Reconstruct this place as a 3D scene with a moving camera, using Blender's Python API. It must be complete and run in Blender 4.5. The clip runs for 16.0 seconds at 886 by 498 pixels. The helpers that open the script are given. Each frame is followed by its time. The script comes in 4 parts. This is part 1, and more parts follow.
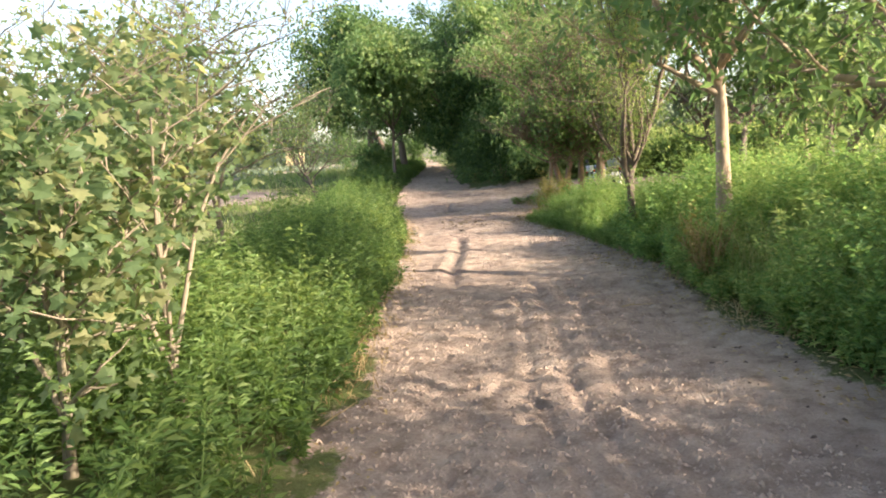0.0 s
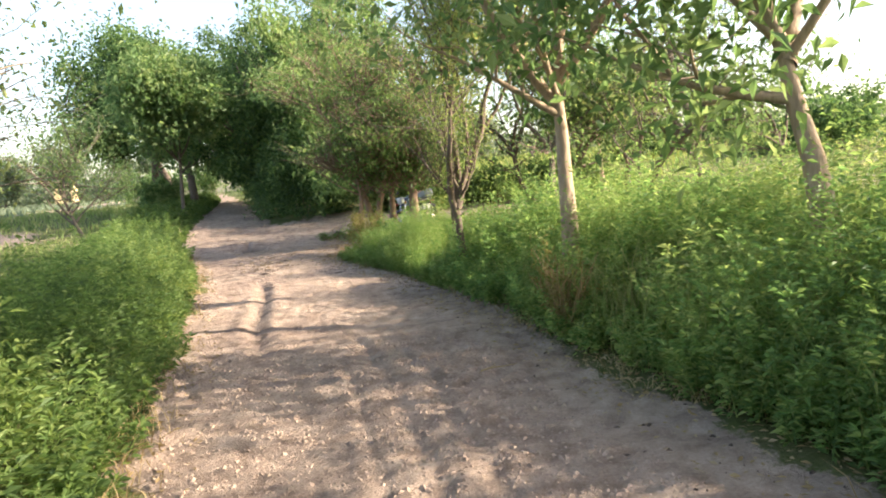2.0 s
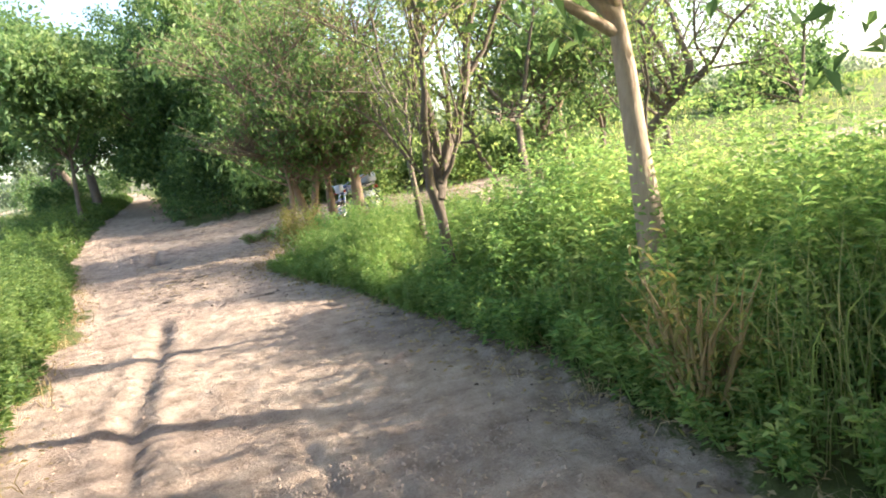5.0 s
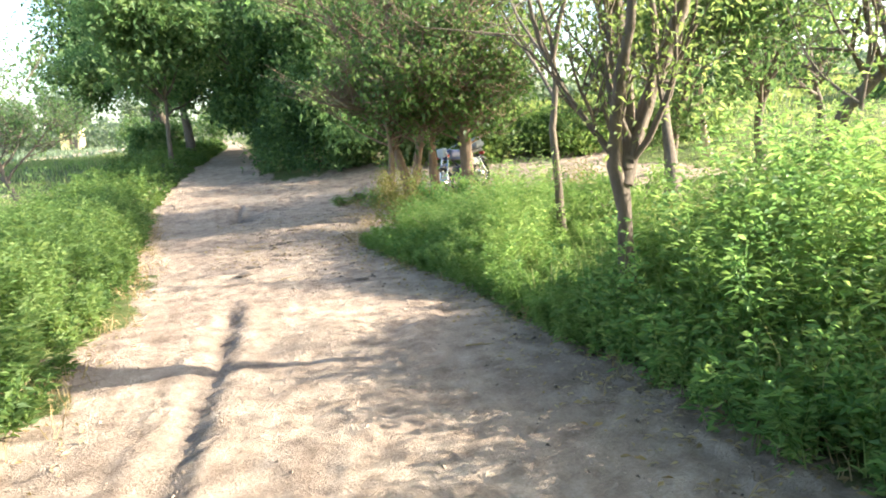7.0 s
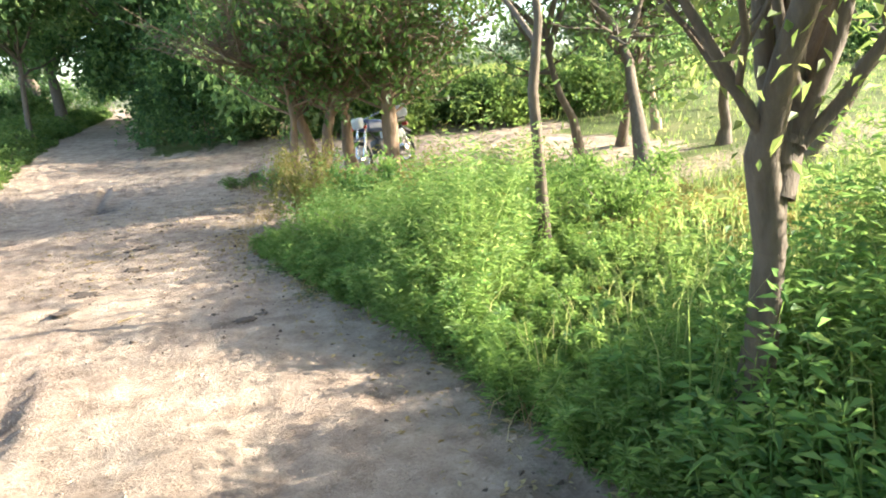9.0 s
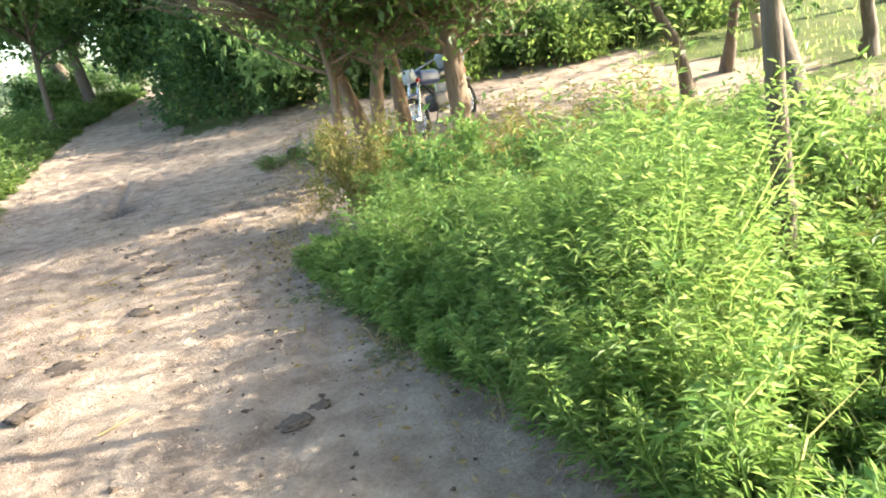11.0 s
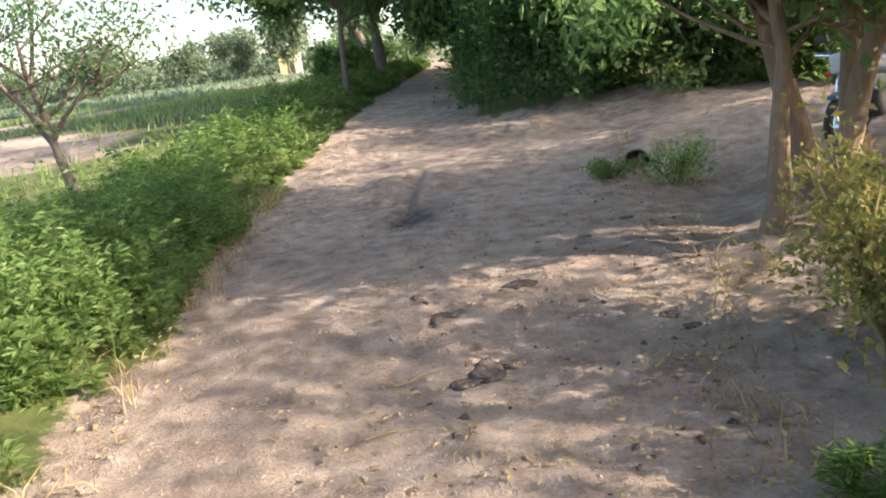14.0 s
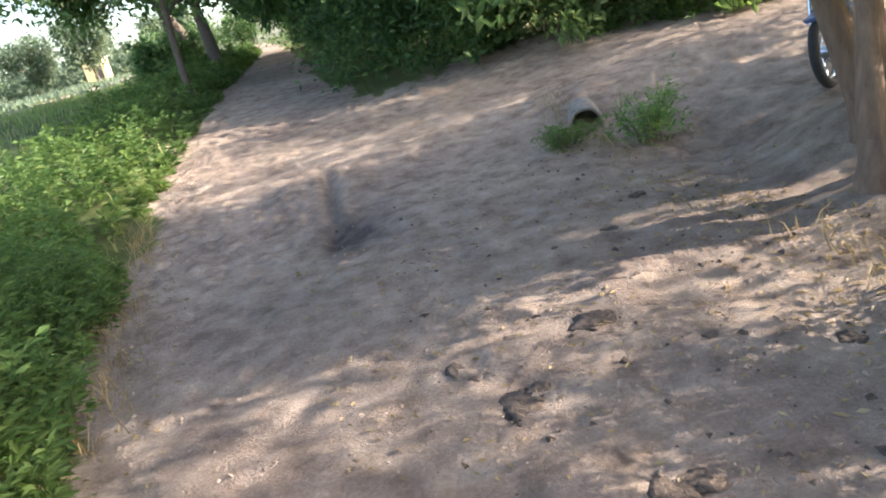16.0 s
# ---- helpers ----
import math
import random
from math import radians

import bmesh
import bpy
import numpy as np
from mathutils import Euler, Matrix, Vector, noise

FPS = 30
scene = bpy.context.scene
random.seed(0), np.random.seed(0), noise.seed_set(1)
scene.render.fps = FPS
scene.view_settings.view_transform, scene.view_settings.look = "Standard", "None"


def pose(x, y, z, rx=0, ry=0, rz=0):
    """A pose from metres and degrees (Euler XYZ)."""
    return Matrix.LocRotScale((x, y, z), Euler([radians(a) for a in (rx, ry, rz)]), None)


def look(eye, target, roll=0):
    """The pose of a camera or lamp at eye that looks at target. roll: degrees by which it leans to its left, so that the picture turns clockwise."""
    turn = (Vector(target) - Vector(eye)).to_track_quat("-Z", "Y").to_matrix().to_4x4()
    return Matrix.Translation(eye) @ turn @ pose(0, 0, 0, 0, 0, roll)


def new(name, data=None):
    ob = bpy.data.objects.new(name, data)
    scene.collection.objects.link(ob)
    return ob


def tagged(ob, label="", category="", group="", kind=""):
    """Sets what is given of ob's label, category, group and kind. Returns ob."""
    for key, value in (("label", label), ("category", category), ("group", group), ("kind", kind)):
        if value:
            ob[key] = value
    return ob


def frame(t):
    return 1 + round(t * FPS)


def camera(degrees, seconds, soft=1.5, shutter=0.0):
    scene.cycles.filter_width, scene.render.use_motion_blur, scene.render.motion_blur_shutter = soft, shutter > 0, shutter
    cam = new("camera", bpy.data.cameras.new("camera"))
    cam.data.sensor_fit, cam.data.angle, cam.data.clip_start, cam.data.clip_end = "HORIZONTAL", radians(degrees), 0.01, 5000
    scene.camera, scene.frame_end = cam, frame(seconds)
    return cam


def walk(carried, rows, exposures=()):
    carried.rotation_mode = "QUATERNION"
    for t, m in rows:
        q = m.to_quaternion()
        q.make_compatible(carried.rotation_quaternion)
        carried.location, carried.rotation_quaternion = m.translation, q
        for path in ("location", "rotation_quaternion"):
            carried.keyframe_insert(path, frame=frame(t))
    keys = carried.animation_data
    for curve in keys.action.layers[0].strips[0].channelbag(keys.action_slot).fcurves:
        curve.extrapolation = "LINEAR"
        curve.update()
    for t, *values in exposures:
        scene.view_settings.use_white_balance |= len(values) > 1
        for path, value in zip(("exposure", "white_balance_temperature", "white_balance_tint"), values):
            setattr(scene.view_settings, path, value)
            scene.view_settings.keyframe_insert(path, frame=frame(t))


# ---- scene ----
cam = camera(65.7, 16.0, 1.9)
PATH = [
    (0, (-0.043, -0.824, 1.473), (-0.126, 1.158, 1.219), -3.7),
    (0.5, (-0.032, -0.482, 1.478), (-0.033, 1.504, 1.24), -2.1),
    (1, (-0.07, -0.13, 1.457), (0.062, 1.841, 1.148), -5.5),
    (1.5, (-0.045, 0.323, 1.436), (0.156, 2.29, 1.133), -5.8),
    (2, (-0.097, 0.731, 1.437), (0.391, 2.661, 1.24), -4.3),
    (2.5, (-0.078, 1.171, 1.451), (0.347, 3.107, 1.183), -6.6),
    (3, (-0.016, 1.652, 1.451), (0.38, 3.596, 1.194), -7.2),
    (3.5, (-0.005, 2.126, 1.432), (0.601, 4.016, 1.19), -7.0),
    (3.7, (0.015, 2.315, 1.439), (0.647, 4.2, 1.218), -8.1),
    (5.8, (0.357, 4.473, 1.449), (1.017, 6.325, 1.081), -7.3),
    (6.5, (0.332, 5.091, 1.464), (0.861, 6.969, 1.022), -5.6),
    (7, (0.345, 5.621, 1.462), (0.771, 7.545, 1.119), -4.0),
    (7.5, (0.46, 6.2, 1.473), (1.074, 8.069, 1.115), -6.1),
    (8, (0.57, 6.717, 1.487), (1.227, 8.56, 1.075), -3.9),
    (8.2, (0.619, 6.964, 1.471), (1.316, 8.796, 1.073), -4.5),
    (10.3, (1.021, 9.279, 1.39), (1.46, 11.149, 0.835), -6.1),
    (10.5, (1.043, 9.449, 1.395), (1.465, 11.326, 0.85), -7.8),
    (11, (1.04, 9.93, 1.379), (1.537, 11.781, 0.806), -9.8),
    (11.5, (1.052, 10.361, 1.409), (1.414, 12.263, 0.909), -7.9),
    (12, (1.039, 10.845, 1.435), (1.281, 12.782, 0.998), -5.6),
    (12.5, (0.945, 11.386, 1.426), (1.034, 13.337, 0.995), -8.3),
    (13, (0.772, 11.904, 1.433), (0.631, 13.831, 0.917), -7.5),
    (13.5, (0.545, 12.341, 1.421), (0.402, 14.254, 0.855), -10.7),
    (14, (0.354, 12.846, 1.425), (0.163, 14.766, 0.9), -7.1),
    (14.5, (0.076, 13.19, 1.421), (-0.081, 15.139, 1.001), -9.3),
    (15, (-0.102, 13.591, 1.41), (-0.172, 15.534, 0.942), -11.8),
    (15.5, (-0.282, 13.97, 1.425), (-0.159, 15.882, 0.851), -10.9),
    (16, (-0.45, 14.348, 1.442), (-0.246, 16.226, 0.787), -13.6),
]
walk(cam, [(t, look(eye, target, roll)) for t, eye, target, roll in PATH],
     exposures=((0, 1.8, 7100, 16), (3.5, 1.95, 7100, 16), (6, 2.25, 6500, 9), (8.2, 2.35, 6500, 6), (10.3, 2.45, 6700, 7), (11.2, 2.5, 6700, 6), (12.5, 2.15, 6650, 12), (13.5, 1.95, 6700, 15), (14.5, 1.85, 6550, 14), (16, 2.0, 6300, 14)))

# ---- world, sun, exposure ----
SUN_AZ, SUN_EL = radians(106), radians(24)  # azimuth clockwise from +y
world = bpy.data.worlds.new("world")
scene.world = world
world.use_nodes = True
wn = world.node_tree.nodes
sky = wn.new("ShaderNodeTexSky")
sky.sky_type, sky.sun_disc = "NISHITA", False
sky.sun_elevation, sky.sun_rotation = SUN_EL, SUN_AZ
sky.air_density, sky.dust_density, sky.ozone_density = 1.0, 2.2, 1.0
world.node_tree.links.new(sky.outputs[0], wn["Background"].inputs[0])
wn["Background"].inputs[1].default_value = 0.145
sun = new("sun", bpy.data.lights.new("sun", "SUN"))
sun.data.energy, sun.data.angle, sun.data.color = 5.0, radians(0.6), (1.0, 0.92, 0.8)
toward = Vector((math.sin(SUN_AZ) * math.cos(SUN_EL), math.cos(SUN_AZ) * math.cos(SUN_EL), math.sin(SUN_EL)))
sun.matrix_world = look(toward * 50, (0, 0, 0))


# ---- materials ----
def material(name):
    m = bpy.data.materials.new(name)
    m.use_nodes = True
    return m, m.node_tree.nodes, m.node_tree.links


def ramp(nodes, stops):
    r = nodes.new("ShaderNodeValToRGB")
    while len(r.color_ramp.elements) < len(stops):
        r.color_ramp.elements.new(0.5)
    for e, (p, c) in zip(r.color_ramp.elements, stops):
        e.position, e.color = p, (*c, 1)
    return r


def noise_node(nodes, links, scale, detail=4, rough=0.55):
    n = nodes.new("ShaderNodeTexNoise")
    n.inputs["Scale"].default_value, n.inputs["Detail"].default_value, n.inputs["Roughness"].default_value = scale, detail, rough
    co = nodes.new("ShaderNodeTexCoord")
    links.new(co.outputs["Object"], n.inputs["Vector"])
    return n


def mix_rgb(nodes, links, a, b, fac, mode="MIX"):
    m = nodes.new("ShaderNodeMix")
    m.data_type, m.blend_type = "RGBA", mode
    for sock, v in ((m.inputs[0], fac), (m.inputs[6], a), (m.inputs[7], b)):
        if hasattr(v, "links"):
            links.new(v, sock)
        elif isinstance(v, tuple):
            sock.default_value = (*v, 1)
        else:
            sock.default_value = v
    return m.outputs[2]


def leaf_material(name, stops, rough=0.5, through_light=0.62, patch=0.6, gloss=0.25):
    """Foliage: colour by leaf and by patch, light shining through the blade."""
    m, n, l = material(name)
    n.remove(n["Principled BSDF"])
    geo = n.new("ShaderNodeNewGeometry")
    big = noise_node(n, l, patch, 3)
    add = n.new("ShaderNodeMath")
    add.operation = "MULTIPLY_ADD"
    l.new(geo.outputs["Random Per Island"], add.inputs[0])
    add.inputs[1].default_value = 0.6
    half = n.new("ShaderNodeMath")
    half.operation = "MULTIPLY_ADD"
    l.new(big.outputs["Fac"], half.inputs[0])
    half.inputs[1].default_value, half.inputs[2].default_value = 1.2, -0.4
    l.new(half.outputs[0], add.inputs[2])
    r = ramp(n, stops)
    l.new(add.outputs[0], r.inputs[0])
    dif, tra, mixs = n.new("ShaderNodeBsdfPrincipled"), n.new("ShaderNodeBsdfTranslucent"), n.new("ShaderNodeMixShader")
    l.new(r.outputs[0], dif.inputs["Base Color"])
    dif.inputs["Roughness"].default_value = rough
    dif.inputs["Specular IOR Level"].default_value = gloss
    warm = mix_rgb(n, l, r.outputs[0], (1.25, 1.2, 0.95), 1.0, "MULTIPLY")
    l.new(warm, tra.inputs[0])
    mixs.inputs[0].default_value = through_light
    l.new(dif.outputs[0], mixs.inputs[1])
    l.new(tra.outputs[0], mixs.inputs[2])
    l.new(mixs.outputs[0], n["Material Output"].inputs[0])
    return m


def bark_material(name, dark, light, scale=9.0, strength=0.6):
    m, n, l = material(name)
    b = n["Principled BSDF"]
    co = n.new("ShaderNodeTexCoord")
    mp = n.new("ShaderNodeMapping")
    mp.inputs["Scale"].default_value = (1, 1, 0.22)
    l.new(co.outputs["Object"], mp.inputs[0])
    a = n.new("ShaderNodeTexNoise")
    a.inputs["Scale"].default_value, a.inputs["Detail"].default_value, a.inputs["Roughness"].default_value = scale * 3, 6, 0.65
    l.new(mp.outputs[0], a.inputs["Vector"])
    w = noise_node(n, l, 2.2, 3)
    r = ramp(n, [(0.3, dark), (0.62, light)])
    l.new(a.outputs["Fac"], r.inputs[0])
    c = mix_rgb(n, l, r.outputs[0], tuple(0.5 * (x + y) for x, y in zip(dark, light)), w.outputs["Fac"])
    l.new(c, b.inputs["Base Color"])
    b.inputs["Roughness"].default_value = 0.9
    bump = n.new("ShaderNodeBump")
    bump.inputs["Strength"].default_value, bump.inputs["Distance"].default_value = strength, 0.03
    l.new(a.outputs["Fac"], bump.inputs["Height"])
    l.new(bump.outputs[0], b.inputs["Normal"])
    return m


def ground_material():
    m, n, l = material("earth_and_turf")
    b = n["Principled BSDF"]
    fine, mid, wide = noise_node(n, l, 55, 6, 0.7), noise_node(n, l, 5.0, 5, 0.6), noise_node(n, l, 0.7, 4)
    r1 = ramp(n, [(0.28, (0.22, 0.168, 0.132)), (0.5, (0.38, 0.303, 0.243)), (0.72, (0.51, 0.42, 0.342))])
    l.new(mid.outputs["Fac"], r1.inputs[0])
    r2 = ramp(n, [(0.3, (0.76, 0.73, 0.7)), (0.6, (1.0, 1.0, 1.0)), (0.75, (1.1, 1.08, 1.05))])
    l.new(fine.outputs["Fac"], r2.inputs[0])
    dirt = mix_rgb(n, l, r1.outputs[0], r2.outputs[0], 1.0, "MULTIPLY")
    r3 = ramp(n, [(0.35, (0.8, 0.76, 0.74)), (0.62, (1.08, 1.05, 1.0))])
    l.new(wide.outputs["Fac"], r3.inputs[0])
    dirt = mix_rgb(n, l, dirt, r3.outputs[0], 1.0, "MULTIPLY")
    damp = n.new("ShaderNodeAttribute")
    damp.attribute_name = "damp"
    dirt = mix_rgb(n, l, dirt, (0.11, 0.085, 0.07), damp.outputs["Fac"])
    turf_mid = noise_node(n, l, 1.3, 6, 0.65)
    r4 = ramp(n, [(0.3, (0.06, 0.08, 0.026)), (0.5, (0.11, 0.135, 0.042)), (0.7, (0.18, 0.17, 0.075))])
    l.new(turf_mid.outputs["Fac"], r4.inputs[0])
    turf = mix_rgb(n, l, r4.outputs[0], r2.outputs[0], 1.0, "MULTIPLY")
    mask = n.new("ShaderNodeAttribute")
    mask.attribute_name = "bare"
    ragged = n.new("ShaderNodeMath")
    ragged.operation = "MULTIPLY_ADD"
    l.new(noise_node(n, l, 16, 6, 0.75).outputs["Fac"], ragged.inputs[0])
    ragged.inputs[1].default_value = 1.6
    l.new(mask.outputs["Fac"], ragged.inputs[2])
    sharp = ramp(n, [(0.0, (0, 0, 0)), (0.28, (1, 1, 1))])
    shift = n.new("ShaderNodeMath")
    shift.operation = "SUBTRACT"
    l.new(ragged.outputs[0], shift.inputs[0])
    shift.inputs[1].default_value = 1.02
    l.new(shift.outputs[0], sharp.inputs[0])
    l.new(mix_rgb(n, l, turf, dirt, sharp.outputs[0]), b.inputs["Base Color"])
    b.inputs["Roughness"].default_value = 0.95
    b.inputs["Specular IOR Level"].default_value = 0.15
    hsum = n.new("ShaderNodeMath")
    hsum.operation = "MULTIPLY_ADD"
    l.new(mid.outputs["Fac"], hsum.inputs[0])
    hsum.inputs[1].default_value = 0.8
    l.new(fine.outputs["Fac"], hsum.inputs[2])
    bump = n.new("ShaderNodeBump")
    bump.inputs["Strength"].default_value, bump.inputs["Distance"].default_value = 0.95, 0.03
    l.new(hsum.outputs[0], bump.inputs["Height"])
    l.new(bump.outputs[0], b.inputs["Normal"])
    return m


def plain(name, color, rough=0.6, metal=0.0, vary=0.25, scale=20.0, bump_by=0.0):
    m, n, l = material(name)
    b = n["Principled BSDF"]
    t = noise_node(n, l, scale, 5)
    r = ramp(n, [(0.3, tuple(c * (1 - vary) for c in color)), (0.7, tuple(min(1, c * (1 + vary)) for c in color))])
    l.new(t.outputs["Fac"], r.inputs[0])
    l.new(r.outputs[0], b.inputs["Base Color"])
    b.inputs["Roughness"].default_value, b.inputs["Metallic"].default_value = rough, metal
    if bump_by:
        bump = n.new("ShaderNodeBump")
        bump.inputs["Strength"].default_value, bump.inputs["Distance"].default_value = bump_by, 0.02
        l.new(t.outputs["Fac"], bump.inputs["Height"])
        l.new(bump.outputs[0], b.inputs["Normal"])
    return m


EARTH = ground_material()
WEED = leaf_material("weed_leaf", [(0.1, (0.098, 0.182, 0.068)), (0.5, (0.176, 0.313, 0.099)), (0.9, (0.373, 0.444, 0.163))])
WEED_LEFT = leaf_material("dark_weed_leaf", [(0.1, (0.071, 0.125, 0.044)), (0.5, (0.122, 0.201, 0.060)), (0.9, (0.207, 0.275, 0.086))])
GRASS = leaf_material("grass_blade", [(0.1, (0.128, 0.210, 0.064)), (0.5, (0.216, 0.292, 0.096)), (0.9, (0.382, 0.361, 0.192))], patch=0.4)
CROP = leaf_material("crop_blade", [(0.1, (0.111, 0.172, 0.043)), (0.5, (0.177, 0.233, 0.072)), (0.9, (0.265, 0.284, 0.114))], patch=0.15)
WEED_FINE = leaf_material("fine_weed_leaf", [(0.1, (0.104, 0.185, 0.052)), (0.5, (0.172, 0.272, 0.083)), (0.9, (0.285, 0.370, 0.140))])
STRAW = leaf_material("dry_stalk", [(0.1, (0.22, 0.15, 0.07)), (0.5, (0.34, 0.25, 0.12)), (0.9, (0.42, 0.33, 0.19))], through_light=0.25)
DRYLEAF = leaf_material("drying_leaf", [(0.1, (0.12, 0.16, 0.04)), (0.5, (0.22, 0.21, 0.06)), (0.9, (0.34, 0.26, 0.11))], through_light=0.35)
DARK_LEAF = leaf_material("dark_tree_leaf", [(0.1, (0.040, 0.080, 0.034)), (0.5, (0.070, 0.138, 0.050)), (0.9, (0.16, 0.25, 0.08))], patch=0.8, through_light=0.5)
MID_LEAF = leaf_material("green_tree_leaf", [(0.1, (0.077, 0.143, 0.058)), (0.5, (0.137, 0.229, 0.086)), (0.9, (0.256, 0.329, 0.142))], patch=0.6)
FORK_LEAF = leaf_material("dark_glossy_leaf", [(0.1, (0.055, 0.105, 0.034)), (0.5, (0.1, 0.18, 0.05)), (0.9, (0.2, 0.27, 0.085))], patch=0.8, through_light=0.5, gloss=0.4)
PALE_LEAF = leaf_material("pale_feathery_leaf", [(0.1, (0.137, 0.200, 0.066)), (0.5, (0.222, 0.286, 0.099)), (0.9, (0.358, 0.372, 0.154))], patch=0.7)
BROAD_LEAF = leaf_material("broad_lobed_leaf", [(0.1, (0.096, 0.160, 0.070)), (0.5, (0.150, 0.217, 0.097)), (0.9, (0.300, 0.297, 0.140))], patch=1.5)
# Distance haze is mixed into this leaf colour: paler and greyer green.
HAZED_LEAF = leaf_material("hazed_distant_leaf", [(0.1, (0.117, 0.163, 0.112)), (0.5, (0.169, 0.219, 0.150)), (0.9, (0.234, 0.275, 0.195))], patch=0.1)
BARK_TAN = bark_material("tan_bark", (0.20, 0.14, 0.09), (0.42, 0.32, 0.22))
BARK_GREY = bark_material("grey_brown_bark", (0.06, 0.045, 0.033), (0.17, 0.13, 0.095))
BARK_RED = bark_material("reddish_brown_bark", (0.085, 0.055, 0.037), (0.26, 0.175, 0.115), 7.0, 0.9)
STEM = bark_material("pale_stem", (0.11, 0.09, 0.06), (0.25, 0.205, 0.14), 14.0, 0.3)
DUNG = plain("old_dung", (0.085, 0.06, 0.042), 0.95, 0, 0.5, 40, 0.8)
CLAY = plain("dry_clay", (0.32, 0.24, 0.18), 0.95, 0, 0.3, 30, 0.6)
CONCRETE = plain("dirty_concrete", (0.24, 0.2, 0.16), 0.9, 0, 0.35, 14, 0.5)
SOIL_DARK = plain("shadowed_soil", (0.06, 0.045, 0.035), 0.95, 0, 0.3, 14, 0.3)
WALL_PAINT = plain("ochre_plaster", (0.55, 0.45, 0.26), 0.9, 0, 0.12, 2)
ROOF = plain("weathered_roof", (0.36, 0.33, 0.3), 0.9, 0, 0.2, 3)
DARK_OPENING = plain("dark_opening", (0.05, 0.045, 0.04), 0.8, 0, 0.1, 3)
RUBBER = plain("tyre_rubber", (0.03, 0.03, 0.03), 0.85, 0, 0.3, 60, 0.3)
CHROME = plain("dull_chrome", (0.62, 0.63, 0.65), 0.25, 1.0, 0.1, 30)
BLACK = plain("black_paint", (0.025, 0.025, 0.028), 0.35, 0, 0.2, 20)
BLUE = plain("dark_blue_panel", (0.07, 0.10, 0.22), 0.3, 0, 0.1, 8)
WHITE = plain("white_plastic", (0.5, 0.53, 0.58), 0.35, 0, 0.06, 10)
GREY_BOX = plain("grey_plastic", (0.3, 0.33, 0.37), 0.55, 0, 0.1, 10)
DARK_METAL = plain("oily_dark_metal", (0.09, 0.09, 0.095), 0.5, 0.6, 0.3, 25)
RED = plain("red_lens", (0.5, 0.03, 0.02), 0.3, 0, 0.1, 10)


# ---- geometry tools ----
rng = np.random.default_rng(7)


def lattice(x, y, seed):
    """Smooth value noise in 0..1 on the plane."""
    table = np.random.default_rng(seed).random((256, 256))
    xi, yi = np.floor(x).astype(int), np.floor(y).astype(int)
    fx, fy = x - xi, y - yi
    fx, fy = fx * fx * (3 - 2 * fx), fy * fy * (3 - 2 * fy)
    a, b = table[xi % 256, yi % 256], table[(xi + 1) % 256, yi % 256]
    c, d = table[xi % 256, (yi + 1) % 256], table[(xi + 1) % 256, (yi + 1) % 256]
    return (a * (1 - fx) + b * fx) * (1 - fy) + (c * (1 - fx) + d * fx) * fy


def step(a, b, v):
    s = np.clip((v - a) / (b - a), 0, 1)
    return s * s * (3 - 2 * s)


LEFT_EDGE = ((-20, -0.95), (2, -0.95), (7.7, -1.05), (13.4, -1.42), (18, -2.02), (21, -2.5), (25, -2.72), (30, -2.55), (38, -2.65), (48, -3.0), (60, -3.6), (90, -7), (400, -40))
RIGHT_EDGE = ((-20, 2.3), (3, 2.3), (7, 2.25), (9, 2.1), (11, 2.0), (12, 1.85), (13.5, 1.5), (15.5, 1.2), (17, 1.75), (20, 1.7), (23, 1.95), (24.4, 0.9), (25.5, 0.1), (28, -0.35), (32, -0.6), (40, -1.15), (48, -1.65), (60, -2.3), (90, -4.8), (400, -36))


def left_edge(y):
    return np.interp(y, *zip(*LEFT_EDGE))


def right_edge(y):
    return np.interp(y, *zip(*RIGHT_EDGE))


def near_line(x, y, ax, ay, bx, by):
    """Distance from a segment."""
    dx, dy = bx - ax, by - ay
    s = np.clip(((x - ax) * dx + (y - ay) * dy) / (dx * dx + dy * dy), 0, 1)
    return np.hypot(x - ax - s * dx, y - ay - s * dy)


def blob(x, y, cx, cy, rx, ry):
    return np.exp(-(((x - cx) / rx) ** 2 + ((y - cy) / ry) ** 2))


def bareness(x, y):
    """1 on trodden earth, 0 on turf."""
    wob = (lattice(x * 1.7, y * 1.7, 3) - 0.5) * 0.5 + (lattice(x * 6, y * 6, 4) - 0.5) * 0.2
    road = step(-0.15, 0.25, x - left_edge(y) + wob) * step(-0.15, 0.3, right_edge(y) - x + wob)
    spur = step(0.4, -0.4, near_line(x, y, 1.0, 20.5, 6.8, 19.8) - 2.5 + wob * 2)
    spur = np.maximum(spur, step(0.4, -0.4, near_line(x, y, 1.0, 23.9, 7.5, 23.2) - 1.8 + wob * 2))
    yard = step(0.5, -0.8, near_line(x, y, 5.5, 15.8, 16, 17) - 1.3 + wob * 3) * 0.38
    path = step(0.5, -0.5, near_line(x, y, -17, 30, -19, 120) - 1.6 + wob * 2) * 0.85
    patch = step(0.6, -0.6, near_line(x, y, -9.5, 27, -14, 31) - 1.8 + wob * 3) * 0.7
    strip = step(0.5, -0.5, near_line(x, y, 14, 14.5, 40, 20) - 1.6 + wob * 2) * 0.8
    shoulder = step(0.35, -0.35, near_line(x, y, 1.5, 14.9, 2.1, 17.4) - 0.55 + wob)
    return np.clip(np.maximum.reduce([road, shoulder, spur, yard, path, patch, strip]), 0, 1)


